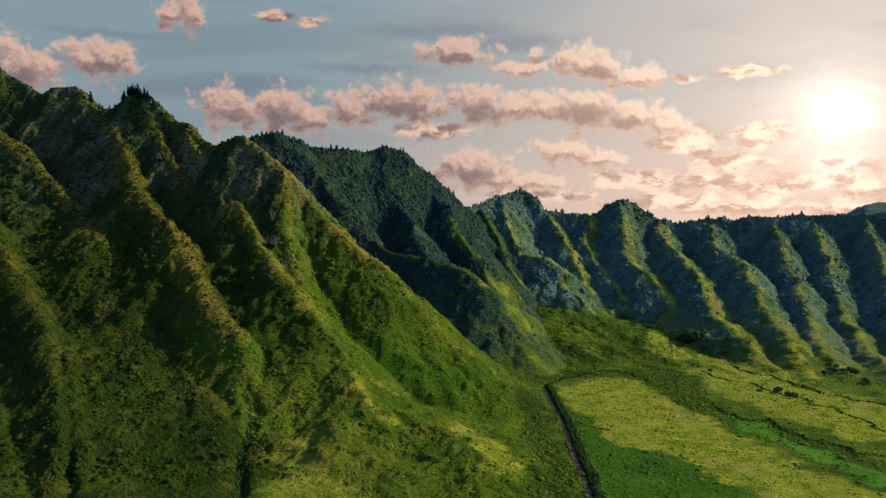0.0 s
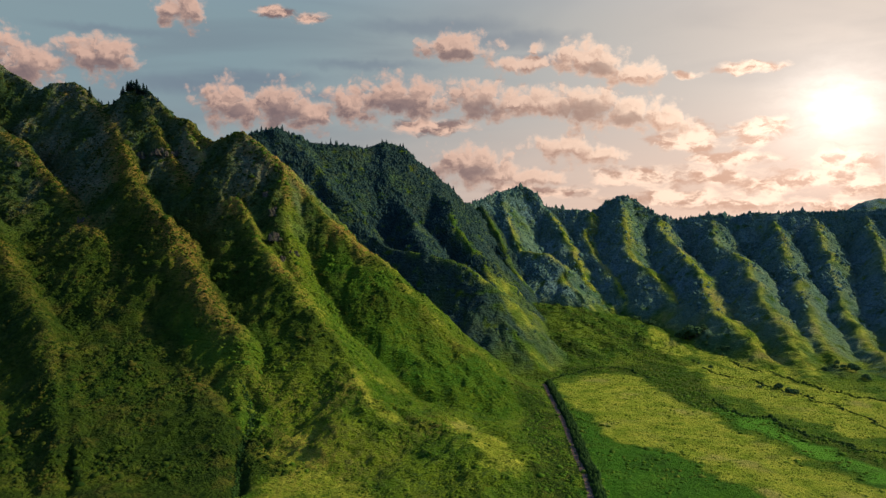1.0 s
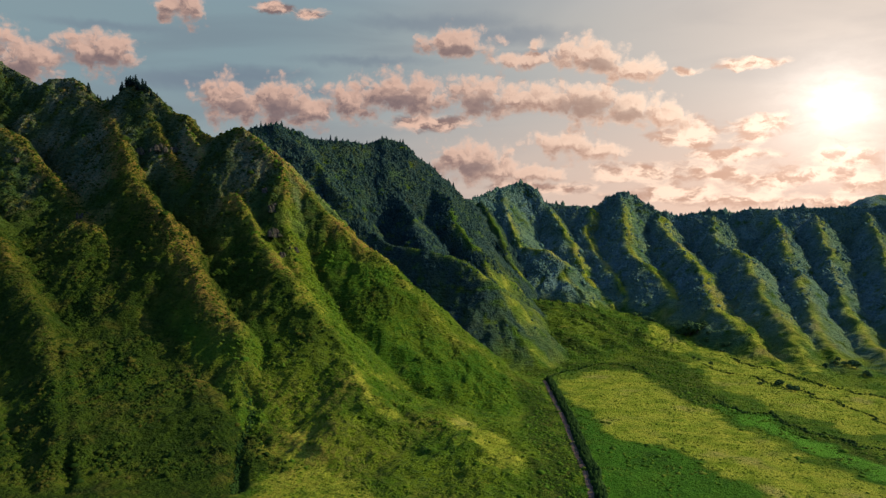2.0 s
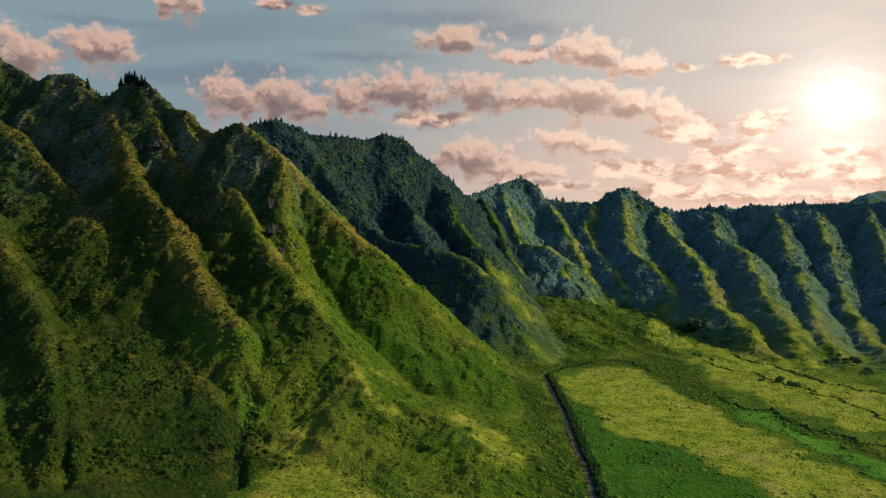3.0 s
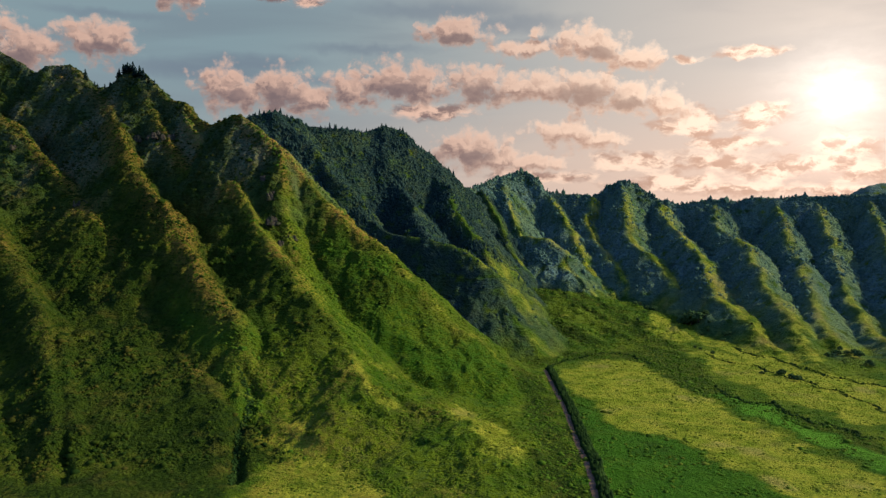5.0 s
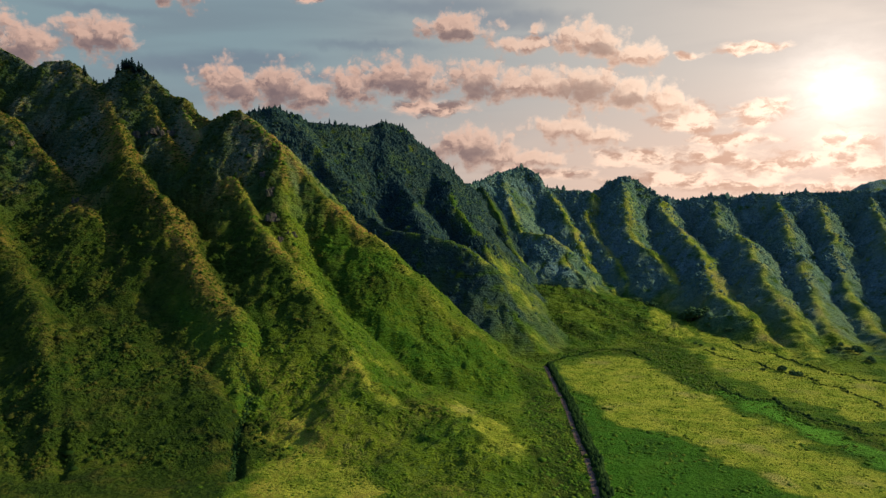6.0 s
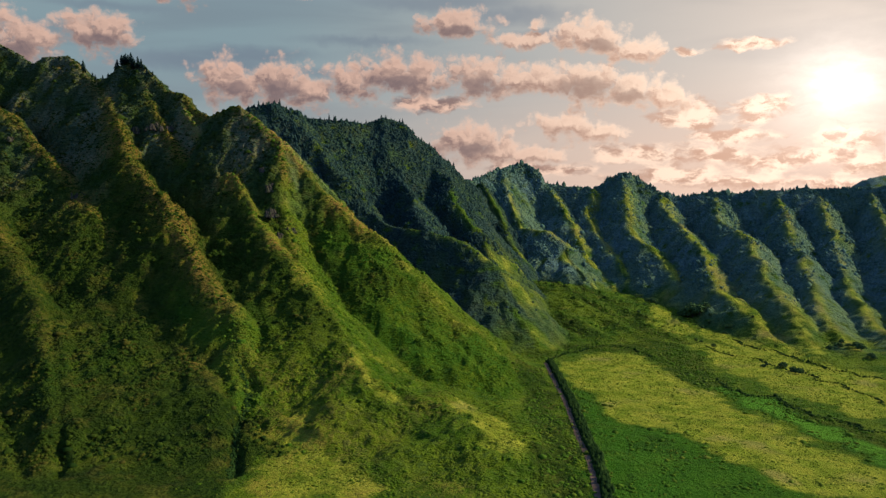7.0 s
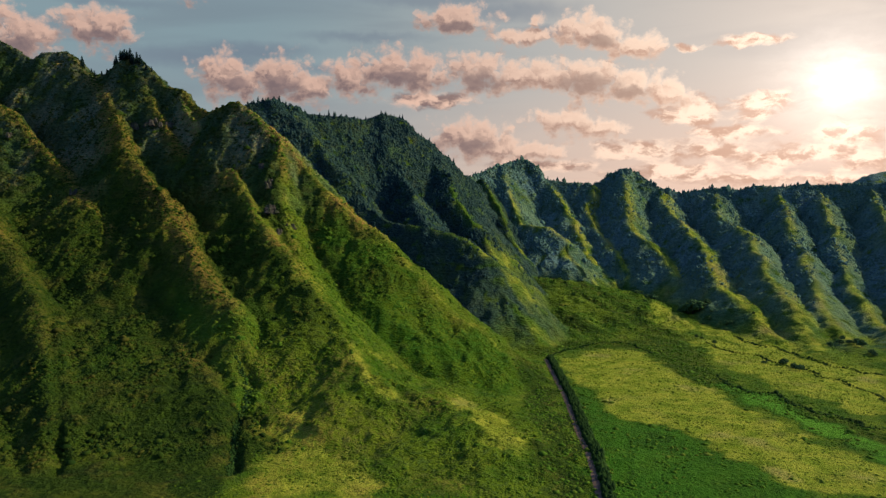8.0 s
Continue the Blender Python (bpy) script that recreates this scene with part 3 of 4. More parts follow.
LEFT_GULLY = [(-379, 780), (-363, 750), (-344, 715), (-324, 682), (-296, 630), (-271, 570)]
EDGE_GULLY = [(-437, 760), (-404, 720), (-351, 650), (-294, 565)]
YELLOW_SLOPE = [[-145, 666], [-124, 653], [-96, 628], [-70, 595], [-45, 540], [-35, 470], [-125, 450], [-132, 567], [-138, 616]]
YELLOW_TOE = [[8, 736], [35, 734], [53, 635], [63, 582], [62, 558], [46, 552], [37, 600], [17, 647]]
road_line = resampled(ROAD, 3.0)
road_z = height(road_line[:, 0], road_line[:, 1])
road_z = np.convolve(np.pad(road_z, 8, mode="edge"), np.ones(17) / 17.0, mode="valid")
# level the ground under the road
rows = np.where((XX > 70) & (XX < 150) & (YY > 440) & (YY < 1000))
gap = np.full(rows[0].shape, 1e9)
level = np.zeros(rows[0].shape)
for (px, py), pz in zip(road_line, road_z):
    d = np.hypot(XX[rows] - px, YY[rows] - py)
    level[d < gap] = pz
    gap = np.minimum(gap, d)
keep = np.clip((gap - 4.0) / 5.0, 0, 1)
ZZ[rows] = ZZ[rows] * keep + (level - 0.2) * (1 - keep)
# narrow watercourses cut into the foot of the spurs
for corners, deep, broad in ((GULLY, 7.0, 6.5), (LEFT_GULLY, 4.5, 5.0), (EDGE_GULLY, 4.0, 5.5)):
    rows = np.where((XX > -520) & (XX < -80) & (YY > 440) & (YY < 900))
    gap = np.full(rows[0].shape, 1e9)
    for px, py in resampled(corners, 2.0):
        gap = np.minimum(gap, np.hypot(XX[rows] - px + 2.0 * grains(XX[rows] / 12.0, YY[rows] / 12.0, 91), YY[rows] - py))
    ZZ[rows] = ZZ[rows] - deep * np.exp(-(gap / broad) ** 2)
ragx = XX + 9.0 * fractal(XX / 25.0, YY / 25.0, 5, 41, 0.65)
ragy = YY + 16.0 * fractal(XX / 25.0, YY / 25.0, 5, 42, 0.65)
COVER = np.zeros((*XX.shape, 4))
COVER[..., 3] = 1.0
patch = fractal(XX / 45.0, YY / 45.0, 4, 43)
dry = np.where(GROUP == 1, np.where(np.isin(LINE, lines("prow", "prow rib", "bright spur")), 0.6, np.where(np.isin(LINE, lines("left spur", "edge spur")), 0.4, 1.0)) * np.exp(-(NEAR / np.where(LINE == lines("brown spur")[0], 22.0, 15.0)) ** 2) * np.clip((ZZ - 20) / 60.0, 0, 1), 0.0)
high = np.clip((ZZ - 140) / 120.0, 0, 1) * np.clip(0.35 + 1.2 * patch, 0, 1) * (GROUP == 1)
COVER[..., 0] = np.clip(dry + 0.25 * patch * (GROUP == 1) + 0.9 * high, 0, 1)
# straw on the sunward crests of the far spurs, painting them sunlit
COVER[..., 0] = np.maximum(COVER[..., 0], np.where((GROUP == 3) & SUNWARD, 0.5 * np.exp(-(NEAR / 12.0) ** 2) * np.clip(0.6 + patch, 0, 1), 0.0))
COVER[..., 0] = np.maximum(COVER[..., 0], np.isin(LINE, lines("face a")) * np.clip(0.9 * fractal(XX / 22.0, YY / 22.0, 4, 48, 0.65), 0, 0.3))
COVER[..., 0] = np.maximum(COVER[..., 0], inside(ragx, ragy, YELLOW_SLOPE) * np.clip(0.25 + 0.5 * patch, 0, 0.6))
# open crests, widened sunward so their yellow stands in for lit strips
lit_ridge_top = np.exp(-(NEAR / np.where((GROUP == 3) & SUNWARD & (LINE < lines("spur j")[0]), 26.0, 9.0)) ** 2) * ~((LINE == lines("front spur")[0]) & (ALONG < 190))
meadow = np.zeros(XX.shape)
for corners in (MEADOW, UPPER_MEADOW, SMALL_MEADOW, FOOT_MEADOW):
    meadow[inside(ragx, ragy, corners)] = 1.0
COVER[..., 1] = np.where(((GROUP == 2) | (GROUP == 3)) & ~np.isin(LINE, BOWL), lit_ridge_top * np.clip(0.85 + 0.9 * fractal(XX / 20.0, YY / 20.0, 4, 47, 0.6), 0, 1) * np.clip((np.where(GROUP == 2, 150, 290) - ZZ) / np.where(GROUP == 2, 40.0, 80.0), 0, 1), meadow)
# yellow on sunward flanks and crests of the green spurs, painted as sunlight
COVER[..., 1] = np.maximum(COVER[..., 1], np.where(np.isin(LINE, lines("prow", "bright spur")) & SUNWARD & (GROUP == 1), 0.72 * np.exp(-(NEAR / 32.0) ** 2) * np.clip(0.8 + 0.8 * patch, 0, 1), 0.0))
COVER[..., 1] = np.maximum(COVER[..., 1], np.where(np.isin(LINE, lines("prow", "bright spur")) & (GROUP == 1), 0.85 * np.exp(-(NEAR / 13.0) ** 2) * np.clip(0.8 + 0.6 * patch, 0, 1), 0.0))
for corners in (YELLOW_SLOPE, YELLOW_TOE):
    COVER[..., 1] = np.maximum(COVER[..., 1], 1.15 * inside(ragx, ragy, corners) * np.clip(0.8 + 0.6 * patch, 0, 1))
# the sunny lower flanks of the far spurs are grass, yellowed in place of sunlight
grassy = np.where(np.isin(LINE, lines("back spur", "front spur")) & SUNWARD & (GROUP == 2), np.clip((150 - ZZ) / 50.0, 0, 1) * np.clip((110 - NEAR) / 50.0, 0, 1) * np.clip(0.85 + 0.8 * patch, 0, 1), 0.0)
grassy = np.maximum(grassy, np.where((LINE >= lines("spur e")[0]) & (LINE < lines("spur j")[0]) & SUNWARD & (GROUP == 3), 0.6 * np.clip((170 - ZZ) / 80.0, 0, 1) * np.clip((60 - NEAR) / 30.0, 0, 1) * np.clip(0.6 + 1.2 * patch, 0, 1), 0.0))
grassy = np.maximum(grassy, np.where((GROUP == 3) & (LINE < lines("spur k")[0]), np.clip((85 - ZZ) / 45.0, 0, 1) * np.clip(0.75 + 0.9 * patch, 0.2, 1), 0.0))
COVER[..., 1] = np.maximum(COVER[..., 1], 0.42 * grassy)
scrub = inside(ragx, ragy, SCRUB)
heath = np.isin(LINE, HEATHY) & (GROUP == 1)
COVER[..., 2] = np.where(GROUP >= 2, np.clip(0.95 - lit_ridge_top * ~np.isin(LINE, BOWL) * np.clip((280 - ZZ) / 60.0, 0, 1) + 0.3 * patch - np.clip((45 - ZZ) / 60.0, 0, 1), 0, 1), np.where(GROUP == 1, np.clip((ZZ - 170) / 200.0 - dry, 0, 0.5), 0.0))
# woods thinned sunward, so those far flanks look lit
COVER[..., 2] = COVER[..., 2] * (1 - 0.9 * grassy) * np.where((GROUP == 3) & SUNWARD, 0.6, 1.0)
scrubby = np.maximum(np.where(scrub, np.where(YY > 1120, np.clip(0.42 + 0.7 * fractal((XX + 0.35 * YY) / 16.0, YY / 110.0, 3, 49), 0.05, 0.9), 0.6), 0.0) * (GROUP == 0), np.where(inside(ragx, ragy, VERGE), 0.8, 0.0)) * (1 - meadow)
HEATH_AND_SHADE = np.where(heath, np.clip(0.95 + 0.25 * patch, 0, 1), 0.0) * np.where(np.isin(LINE, lines("face a")), np.clip(1.0 - 0.4 * patch, 0.5, 1.0), 1.0)
HEATH_AND_SHADE = np.maximum(HEATH_AND_SHADE, scrubby)
# scrub on the western flanks of the two green spurs, thinning out lower down; its dark tone also stands in for shade
HEATH_AND_SHADE = np.maximum(HEATH_AND_SHADE, np.where(np.isin(LINE, lines("prow", "prow rib", "bright spur")) & ~SUNWARD, 0.75 * np.clip((ZZ - 40) / 60.0, 0, 1) * np.clip((NEAR - 3) / 8.0, 0, 1), 0.0))
# patches of scrub in the lush grass by the road
HEATH_AND_SHADE = np.maximum(HEATH_AND_SHADE, inside(ragx, ragy, LUSH) * np.clip(1.3 * fractal(XX / 26.0, YY / 26.0, 4, 50, 0.6) - 0.15, 0, 0.65))
# the green bowl between the two spurs
bowl = np.where((LINE == lines("prow")[0]) & ~SUNWARD & (GROUP == 1), np.clip((NEAR - 14) / 20.0, 0, 1) * np.clip((215 - ZZ) / 60.0, 0, 1) * np.clip(0.8 + 0.8 * patch, 0, 1), 0.0)
HEATH_AND_SHADE = HEATH_AND_SHADE * (1 - 0.75 * bowl)
HEATH_AND_SHADE = np.maximum(HEATH_AND_SHADE, np.where((GROUP == 0) & (ragx < -150) & (YY < 700), 0.9, 0.0))
COVER[..., 3] = np.maximum(1.0 * inside(ragx, ragy, STRIP), 0.65 * inside(ragx, ragy, LUSH))
# the smooth green foot of the brown spur
foot = np.where((LINE == lines("brown spur")[0]) & (ZZ < 120) & (GROUP == 1), np.clip((120 - ZZ) / 35.0, 0, 1) * np.clip((45 - NEAR) / 15.0, 0, 1), 0.0)
COVER[..., 3] = np.maximum(COVER[..., 3], np.maximum(0.35 * foot, 0.42 * bowl))
HEATH_AND_SHADE = HEATH_AND_SHADE * (1 - 0.8 * foot)
for _ in range(6):
    for k in (1, 3):
        field = COVER[..., k]
        soft = field.copy()
        soft[1:-1, 1:-1] = (field[1:-1, 1:-1] * 2 + field[:-2, 1:-1] + field[2:, 1:-1] + field[1:-1, :-2] + field[1:-1, 2:]) / 6.0
        COVER[..., k] = np.where(GROUP == 0, soft, field)
for _ in range(7):
    HEATH_AND_SHADE[1:-1, 1:-1] = (HEATH_AND_SHADE[1:-1, 1:-1] * 2 + HEATH_AND_SHADE[:-2, 1:-1] + HEATH_AND_SHADE[2:, 1:-1] + HEATH_AND_SHADE[1:-1, :-2] + HEATH_AND_SHADE[1:-1, 2:]) / 6.0
    COVER[1:-1, 1:-1] = (COVER[1:-1, 1:-1] * 2 + COVER[:-2, 1:-1] + COVER[2:, 1:-1] + COVER[1:-1, :-2] + COVER[1:-1, 2:]) / 6.0

slabs = {0: ("ground", "green and yellow grass of the open valley floor", "valley floor"),
         1: ("hillside_1", "steep fluted green ridge with brown grassy spurs", "hillside"),
         2: ("hillside_2", "dark wooded mountain behind the green ridge", "hillside"),
         3: ("hillside_3", "long fluted wall of wooded spurs", "hillside"),
         4: ("hillside_4", "distant hazy mountain beyond the valley wall", "hillside")}
ny, nx = XX.shape
index = np.arange(ny * nx).reshape(ny, nx)
quads = np.stack([index[:-1, :-1], index[:-1, 1:], index[1:, 1:], index[1:, :-1]], -1).reshape(-1, 4)
quad_group = np.maximum(np.maximum(GROUP[:-1, :-1], GROUP[1:, 1:]), np.maximum(GROUP[1:, :-1], GROUP[:-1, 1:])).reshape(-1)
spots = np.stack([XX, YY, ZZ], -1).reshape(-1, 3)


def sheet(name, points, faces, cover_rows, mat):
    used, back = np.unique(faces, return_inverse=True)
    mesh = bpy.data.meshes.new(name)
    mesh.vertices.add(len(used))
    mesh.vertices.foreach_set("co", points[used].astype(np.float32).ravel())
    mesh.loops.add(faces.size)
    mesh.loops.foreach_set("vertex_index", back.ravel().astype(np.int32))
    mesh.polygons.add(len(faces))
    mesh.polygons.foreach_set("loop_start", np.arange(0, faces.size, 4, dtype=np.int32))
    mesh.polygons.foreach_set("use_smooth", np.ones(len(faces), bool))
    mesh.update(calc_edges=True)
    layer = mesh.color_attributes.new("cover", "FLOAT_COLOR", "POINT")
    layer.data.foreach_set("color", cover_rows[used].astype(np.float32).ravel())
    layer = mesh.attributes.new("heath", "FLOAT", "POINT")
    layer.data.foreach_set("value", HEATH_AND_SHADE.ravel()[used].astype(np.float32))
    mesh.materials.append(mat)
    return new(name, mesh)


for which, (name, label, category) in slabs.items():
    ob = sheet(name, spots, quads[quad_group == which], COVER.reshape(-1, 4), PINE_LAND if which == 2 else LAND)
    tagged(ob, label, category, kind="structure")


# ---------------------------------------------------------------- road
def soil_material():
    mat, n, bsdf = material("reddish_soil")
    at = n.add("ShaderNodeNewGeometry").outputs["Position"]
    col = n.mix(n.ramp(n.noise(at, 0.35, 4.0, 0.6), 0.35, 0.65), (0.075, 0.048, 0.032), (0.140, 0.092, 0.060))
    col = n.mix(n.ramp(n.noise(at, 2.0, 3.0, 0.6), 0.55, 0.72, 0.0, 0.6), col, (0.06, 0.07, 0.02))
    n.plug(bsdf.inputs["Base Color"], col)
    return mat


def leaf_material(name, dark, bright, tip):
    """Leaves: each clump of a tone of its own, broken up by fine noise."""
    mat, n, bsdf = material(name)
    geo = n.add("ShaderNodeNewGeometry")
    col = n.mix(geo.outputs["Random Per Island"], dark, bright)
    col = n.mix(n.ramp(n.noise(geo.outputs["Position"], 0.03, 3.0, 0.5), 0.50, 0.70, 0.0, 0.7), col, tip)
    col = n.mix(n.ramp(n.noise(geo.outputs["Position"], 0.9, 3.0, 0.7), 0.40, 0.65, 0.0, 0.6), col, dark)
    n.plug(bsdf.inputs["Base Color"], col)
    return mat


SOIL = soil_material()
SCRUB_LEAF = leaf_material("scrub_leaves", (0.026, 0.062, 0.005), (0.060, 0.106, 0.008), (0.090, 0.090, 0.013))
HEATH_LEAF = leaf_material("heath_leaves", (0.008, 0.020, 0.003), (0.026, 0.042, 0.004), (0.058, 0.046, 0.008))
# leaf tones blued like the far land, in place of haze
HAZED_WOOD_LEAF = leaf_material("hazed_forest_leaves", (0.040, 0.080, 0.066), (0.062, 0.112, 0.068), (0.088, 0.126, 0.052))
HEDGE_LEAF = leaf_material("hedge_leaves", (0.007, 0.020, 0.005), (0.017, 0.038, 0.007), (0.022, 0.046, 0.008))
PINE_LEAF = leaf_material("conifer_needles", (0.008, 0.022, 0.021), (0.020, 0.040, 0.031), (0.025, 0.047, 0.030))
SLOPE_LEAF = leaf_material("slope_grass", (0.030, 0.064, 0.004), (0.066, 0.098, 0.006), (0.110, 0.108, 0.010))
TUFT_LEAF = leaf_material("grass_tufts", (0.055, 0.085, 0.008), (0.115, 0.150, 0.014), (0.095, 0.130, 0.012))


def bark_material():
    mat, n, bsdf = material("bark")
    at = n.add("ShaderNodeNewGeometry").outputs["Position"]
    n.plug(bsdf.inputs["Base Color"], n.mix(n.noise(at, 3.0, 3.0, 0.6), (0.03, 0.022, 0.016), (0.09, 0.068, 0.05)))
    return mat


BARK = bark_material()


def mesh_from(name, points, faces, mat, smooth=False):
    mesh = bpy.data.meshes.new(name)
    k = faces.shape[1]
    mesh.vertices.add(len(points))
    mesh.vertices.foreach_set("co", points.astype(np.float32).ravel())
    mesh.loops.add(faces.size)
    mesh.loops.foreach_set("vertex_index", faces.ravel().astype(np.int32))
    mesh.polygons.add(len(faces))
    mesh.polygons.foreach_set("loop_start", np.arange(0, faces.size, k, dtype=np.int32))
    mesh.polygons.foreach_set("use_smooth", np.full(len(faces), smooth))
    mesh.update(calc_edges=True)
    mesh.materials.append(mat)
    return mesh


def road_ribbon():
    """A dirt road: a slightly crowned strip with ragged verges and two wheel ruts."""
    rnd = np.random.RandomState(4)
    way_ = np.gradient(road_line, axis=0)
    way_ /= np.hypot(way_[:, 0], way_[:, 1])[:, None]
    side = np.stack([way_[:, 1], -way_[:, 0]], -1)
    across = np.array([-2.3, -1.5, -0.9, -0.3, 0.3, 0.9, 1.5, 2.3])
    lift = np.array([-0.15, 0.06, 0.0, 0.09, 0.09, 0.0, 0.06, -0.15])
    jit = rnd.uniform(-0.35, 0.35, (len(road_line), 8)) * np.array([1, .3, .1, .1, .1, .1, .3, 1])
    where = road_line[:, None, :] + side[:, None, :] * (across[None] + jit)[..., None]
    pts = np.concatenate([where, (road_z[:, None] + lift[None])[..., None]], -1).reshape(-1, 3)
    idx = np.arange(len(pts)).reshape(-1, 8)
    faces = np.stack([idx[:-1, :-1], idx[1:, :-1], idx[1:, 1:], idx[:-1, 1:]], -1).reshape(-1, 4)
    return new("road", mesh_from("road", pts, faces[:, ::-1], SOIL, True)), side


road, road_side = road_ribbon()
tagged(road, "narrow reddish brown dirt road through the grass", "dirt road", kind="structure")

# ---------------------------------------------------------------- growth: scrub, woods, hedges
ring = np.arange(4) * 2 * math.pi / 4
CLUMP = np.vstack([np.stack([np.cos(ring) * 0.95, np.sin(ring) * 0.95, np.full(4, -0.15)], -1),
                   np.stack([np.cos(ring + 0.79) * 0.95, np.sin(ring + 0.79) * 0.95, np.full(4, 0.5)], -1),
                   [[0, 0, 1.0]]])
CLUMP_FACES = np.array([f for k in range(4) for f in ((k, (k + 1) % 4, 4 + k), ((k + 1) % 4, 4 + (k + 1) % 4, 4 + k), (4 + k, 4 + (k + 1) % 4, 8))])
SPIRE = CLUMP * 1.0
SPIRE[4:8] = np.stack([np.cos(ring + 0.79) * 0.62, np.sin(ring + 0.79) * 0.62, np.full(4, 0.42)], -1)


def clumps(name, x, y, wide, tall, mat, seed, sink=0.1, base=None, smooth=True, shape=CLUMP):
    """One mesh of many ragged leafy clumps that stand on the land (or at base)."""
    rnd = np.random.RandomState(seed)
    count = len(x)
    turn = rnd.uniform(0, 2 * math.pi, count)
    c, s = np.cos(turn)[:, None], np.sin(turn)[:, None]
    jag = rnd.uniform(0.62, 1.30, (count, 9, 1))
    p = shape[None] * jag
    px = (p[..., 0] * c - p[..., 1] * s) * wide[:, None] + x[:, None]
    py = (p[..., 0] * s + p[..., 1] * c) * wide[:, None] + y[:, None]
    ground_z = (height(x, y) if base is None else base) - sink * tall
    pz = p[..., 2] * tall[:, None] + ground_z[:, None]
    pts = np.stack([px, py, pz], -1).reshape(-1, 3)
    faces = (CLUMP_FACES[None] + (np.arange(count) * 9)[:, None, None]).reshape(-1, 3)
    return mesh_from(name, pts, faces, mat, smooth)


def sprinkle(count, x0, x1, y0, y1, chance, seed):
    """Random places; chance(x, y) from 0 to 1 says how likely one stays."""
    rnd = np.random.RandomState(seed)
    x, y = rnd.uniform(x0, x1, count), rnd.uniform(y0, y1, count)
    stay = rnd.uniform(0, 1, count) < chance(x, y)
    return x[stay], y[stay]


def near_scrub(x, y):
    g, z = at_grid(GROUP, x, y), height(x, y)
    lumps = fractal(x / 38.0, y / 38.0, 3, 71)
    heathy = np.isin(at_grid(LINE, x, y), HEATHY)
    low = np.clip((z - 25) / 70.0, 0, 1)
    return np.where(g == 1, np.where(heathy, 1.0, 0.1 + 0.9 * low) * np.clip(0.16 + 0.25 * heathy + 0.65 * lumps + (z - 60) / 420.0, 0.03, 0.95), 0.0) * (z > 3)


def back_wood(x, y):
    g = at_grid(GROUP, x, y)
    z = height(x, y)
    lumps = fractal(x / 50.0, y / 50.0, 3, 72)
    return np.where(g >= 2, np.clip(0.30 + 0.75 * lumps + (z - 110) / 250.0, 0.05, 1), 0.0) * (0.04 + 0.96 * at_grid(COVER[..., 2], x, y)) * np.clip((z - 35) / 40.0, 0, 1)


def floor_scrub(x, y):
    g, c = at_grid(GROUP, x, y), at_grid(HEATH_AND_SHADE, x, y)
    m = at_grid(COVER[..., 1], x, y)
    lumps = fractal(x / 22.0, y / 22.0, 3, 73)
    return np.where((g == 0) | ((x > 30) & (y < 1000)), np.clip(c * 0.9 + 0.12 + 0.5 * lumps * (0.4 + c) - 0.18 * m, 0, 1), 0.0)


x, y = sprinkle(125000, -860, 120, 445, 1520, near_scrub, 21)
rnd = np.random.RandomState(22)
wide = rnd.lognormal(0.20, 0.45, len(x))
tall = wide * rnd.uniform(0.45, 0.9, len(x))
dark = at_grid(HEATH_AND_SHADE, x, y) > 0.35
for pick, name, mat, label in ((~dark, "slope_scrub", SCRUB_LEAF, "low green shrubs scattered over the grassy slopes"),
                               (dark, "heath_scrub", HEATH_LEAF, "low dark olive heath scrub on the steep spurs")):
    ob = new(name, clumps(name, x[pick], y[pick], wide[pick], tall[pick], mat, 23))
    tagged(ob, label, "shrubs", kind="stuff")

x, y = sprinkle(185000, -520, 1020, 1000, 1960, back_wood, 24)
wide = rnd.lognormal(0.62, 0.38, len(x))
tall = wide * rnd.uniform(0.8, 1.6, len(x))
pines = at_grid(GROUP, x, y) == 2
for pick, name, mat, shape, label in ((~pines, "spur_wood", HAZED_WOOD_LEAF, CLUMP, "patchy green woodland on the fluted spurs"),
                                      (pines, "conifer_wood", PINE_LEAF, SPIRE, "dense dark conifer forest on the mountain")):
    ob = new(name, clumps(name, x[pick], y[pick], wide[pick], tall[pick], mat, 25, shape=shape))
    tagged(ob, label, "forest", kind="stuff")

x, y = sprinkle(60000, 40, 560, 445, 1500, floor_scrub, 26)
wide = rnd.lognormal(0.05, 0.45, len(x))
ob = new("valley_scrub", clumps("valley_scrub", x, y, wide, wide * rnd.uniform(0.35, 0.8, len(x)), SCRUB_LEAF, 27))
tagged(ob, "patchy olive green bushes on the valley floor", "shrubs", kind="stuff")

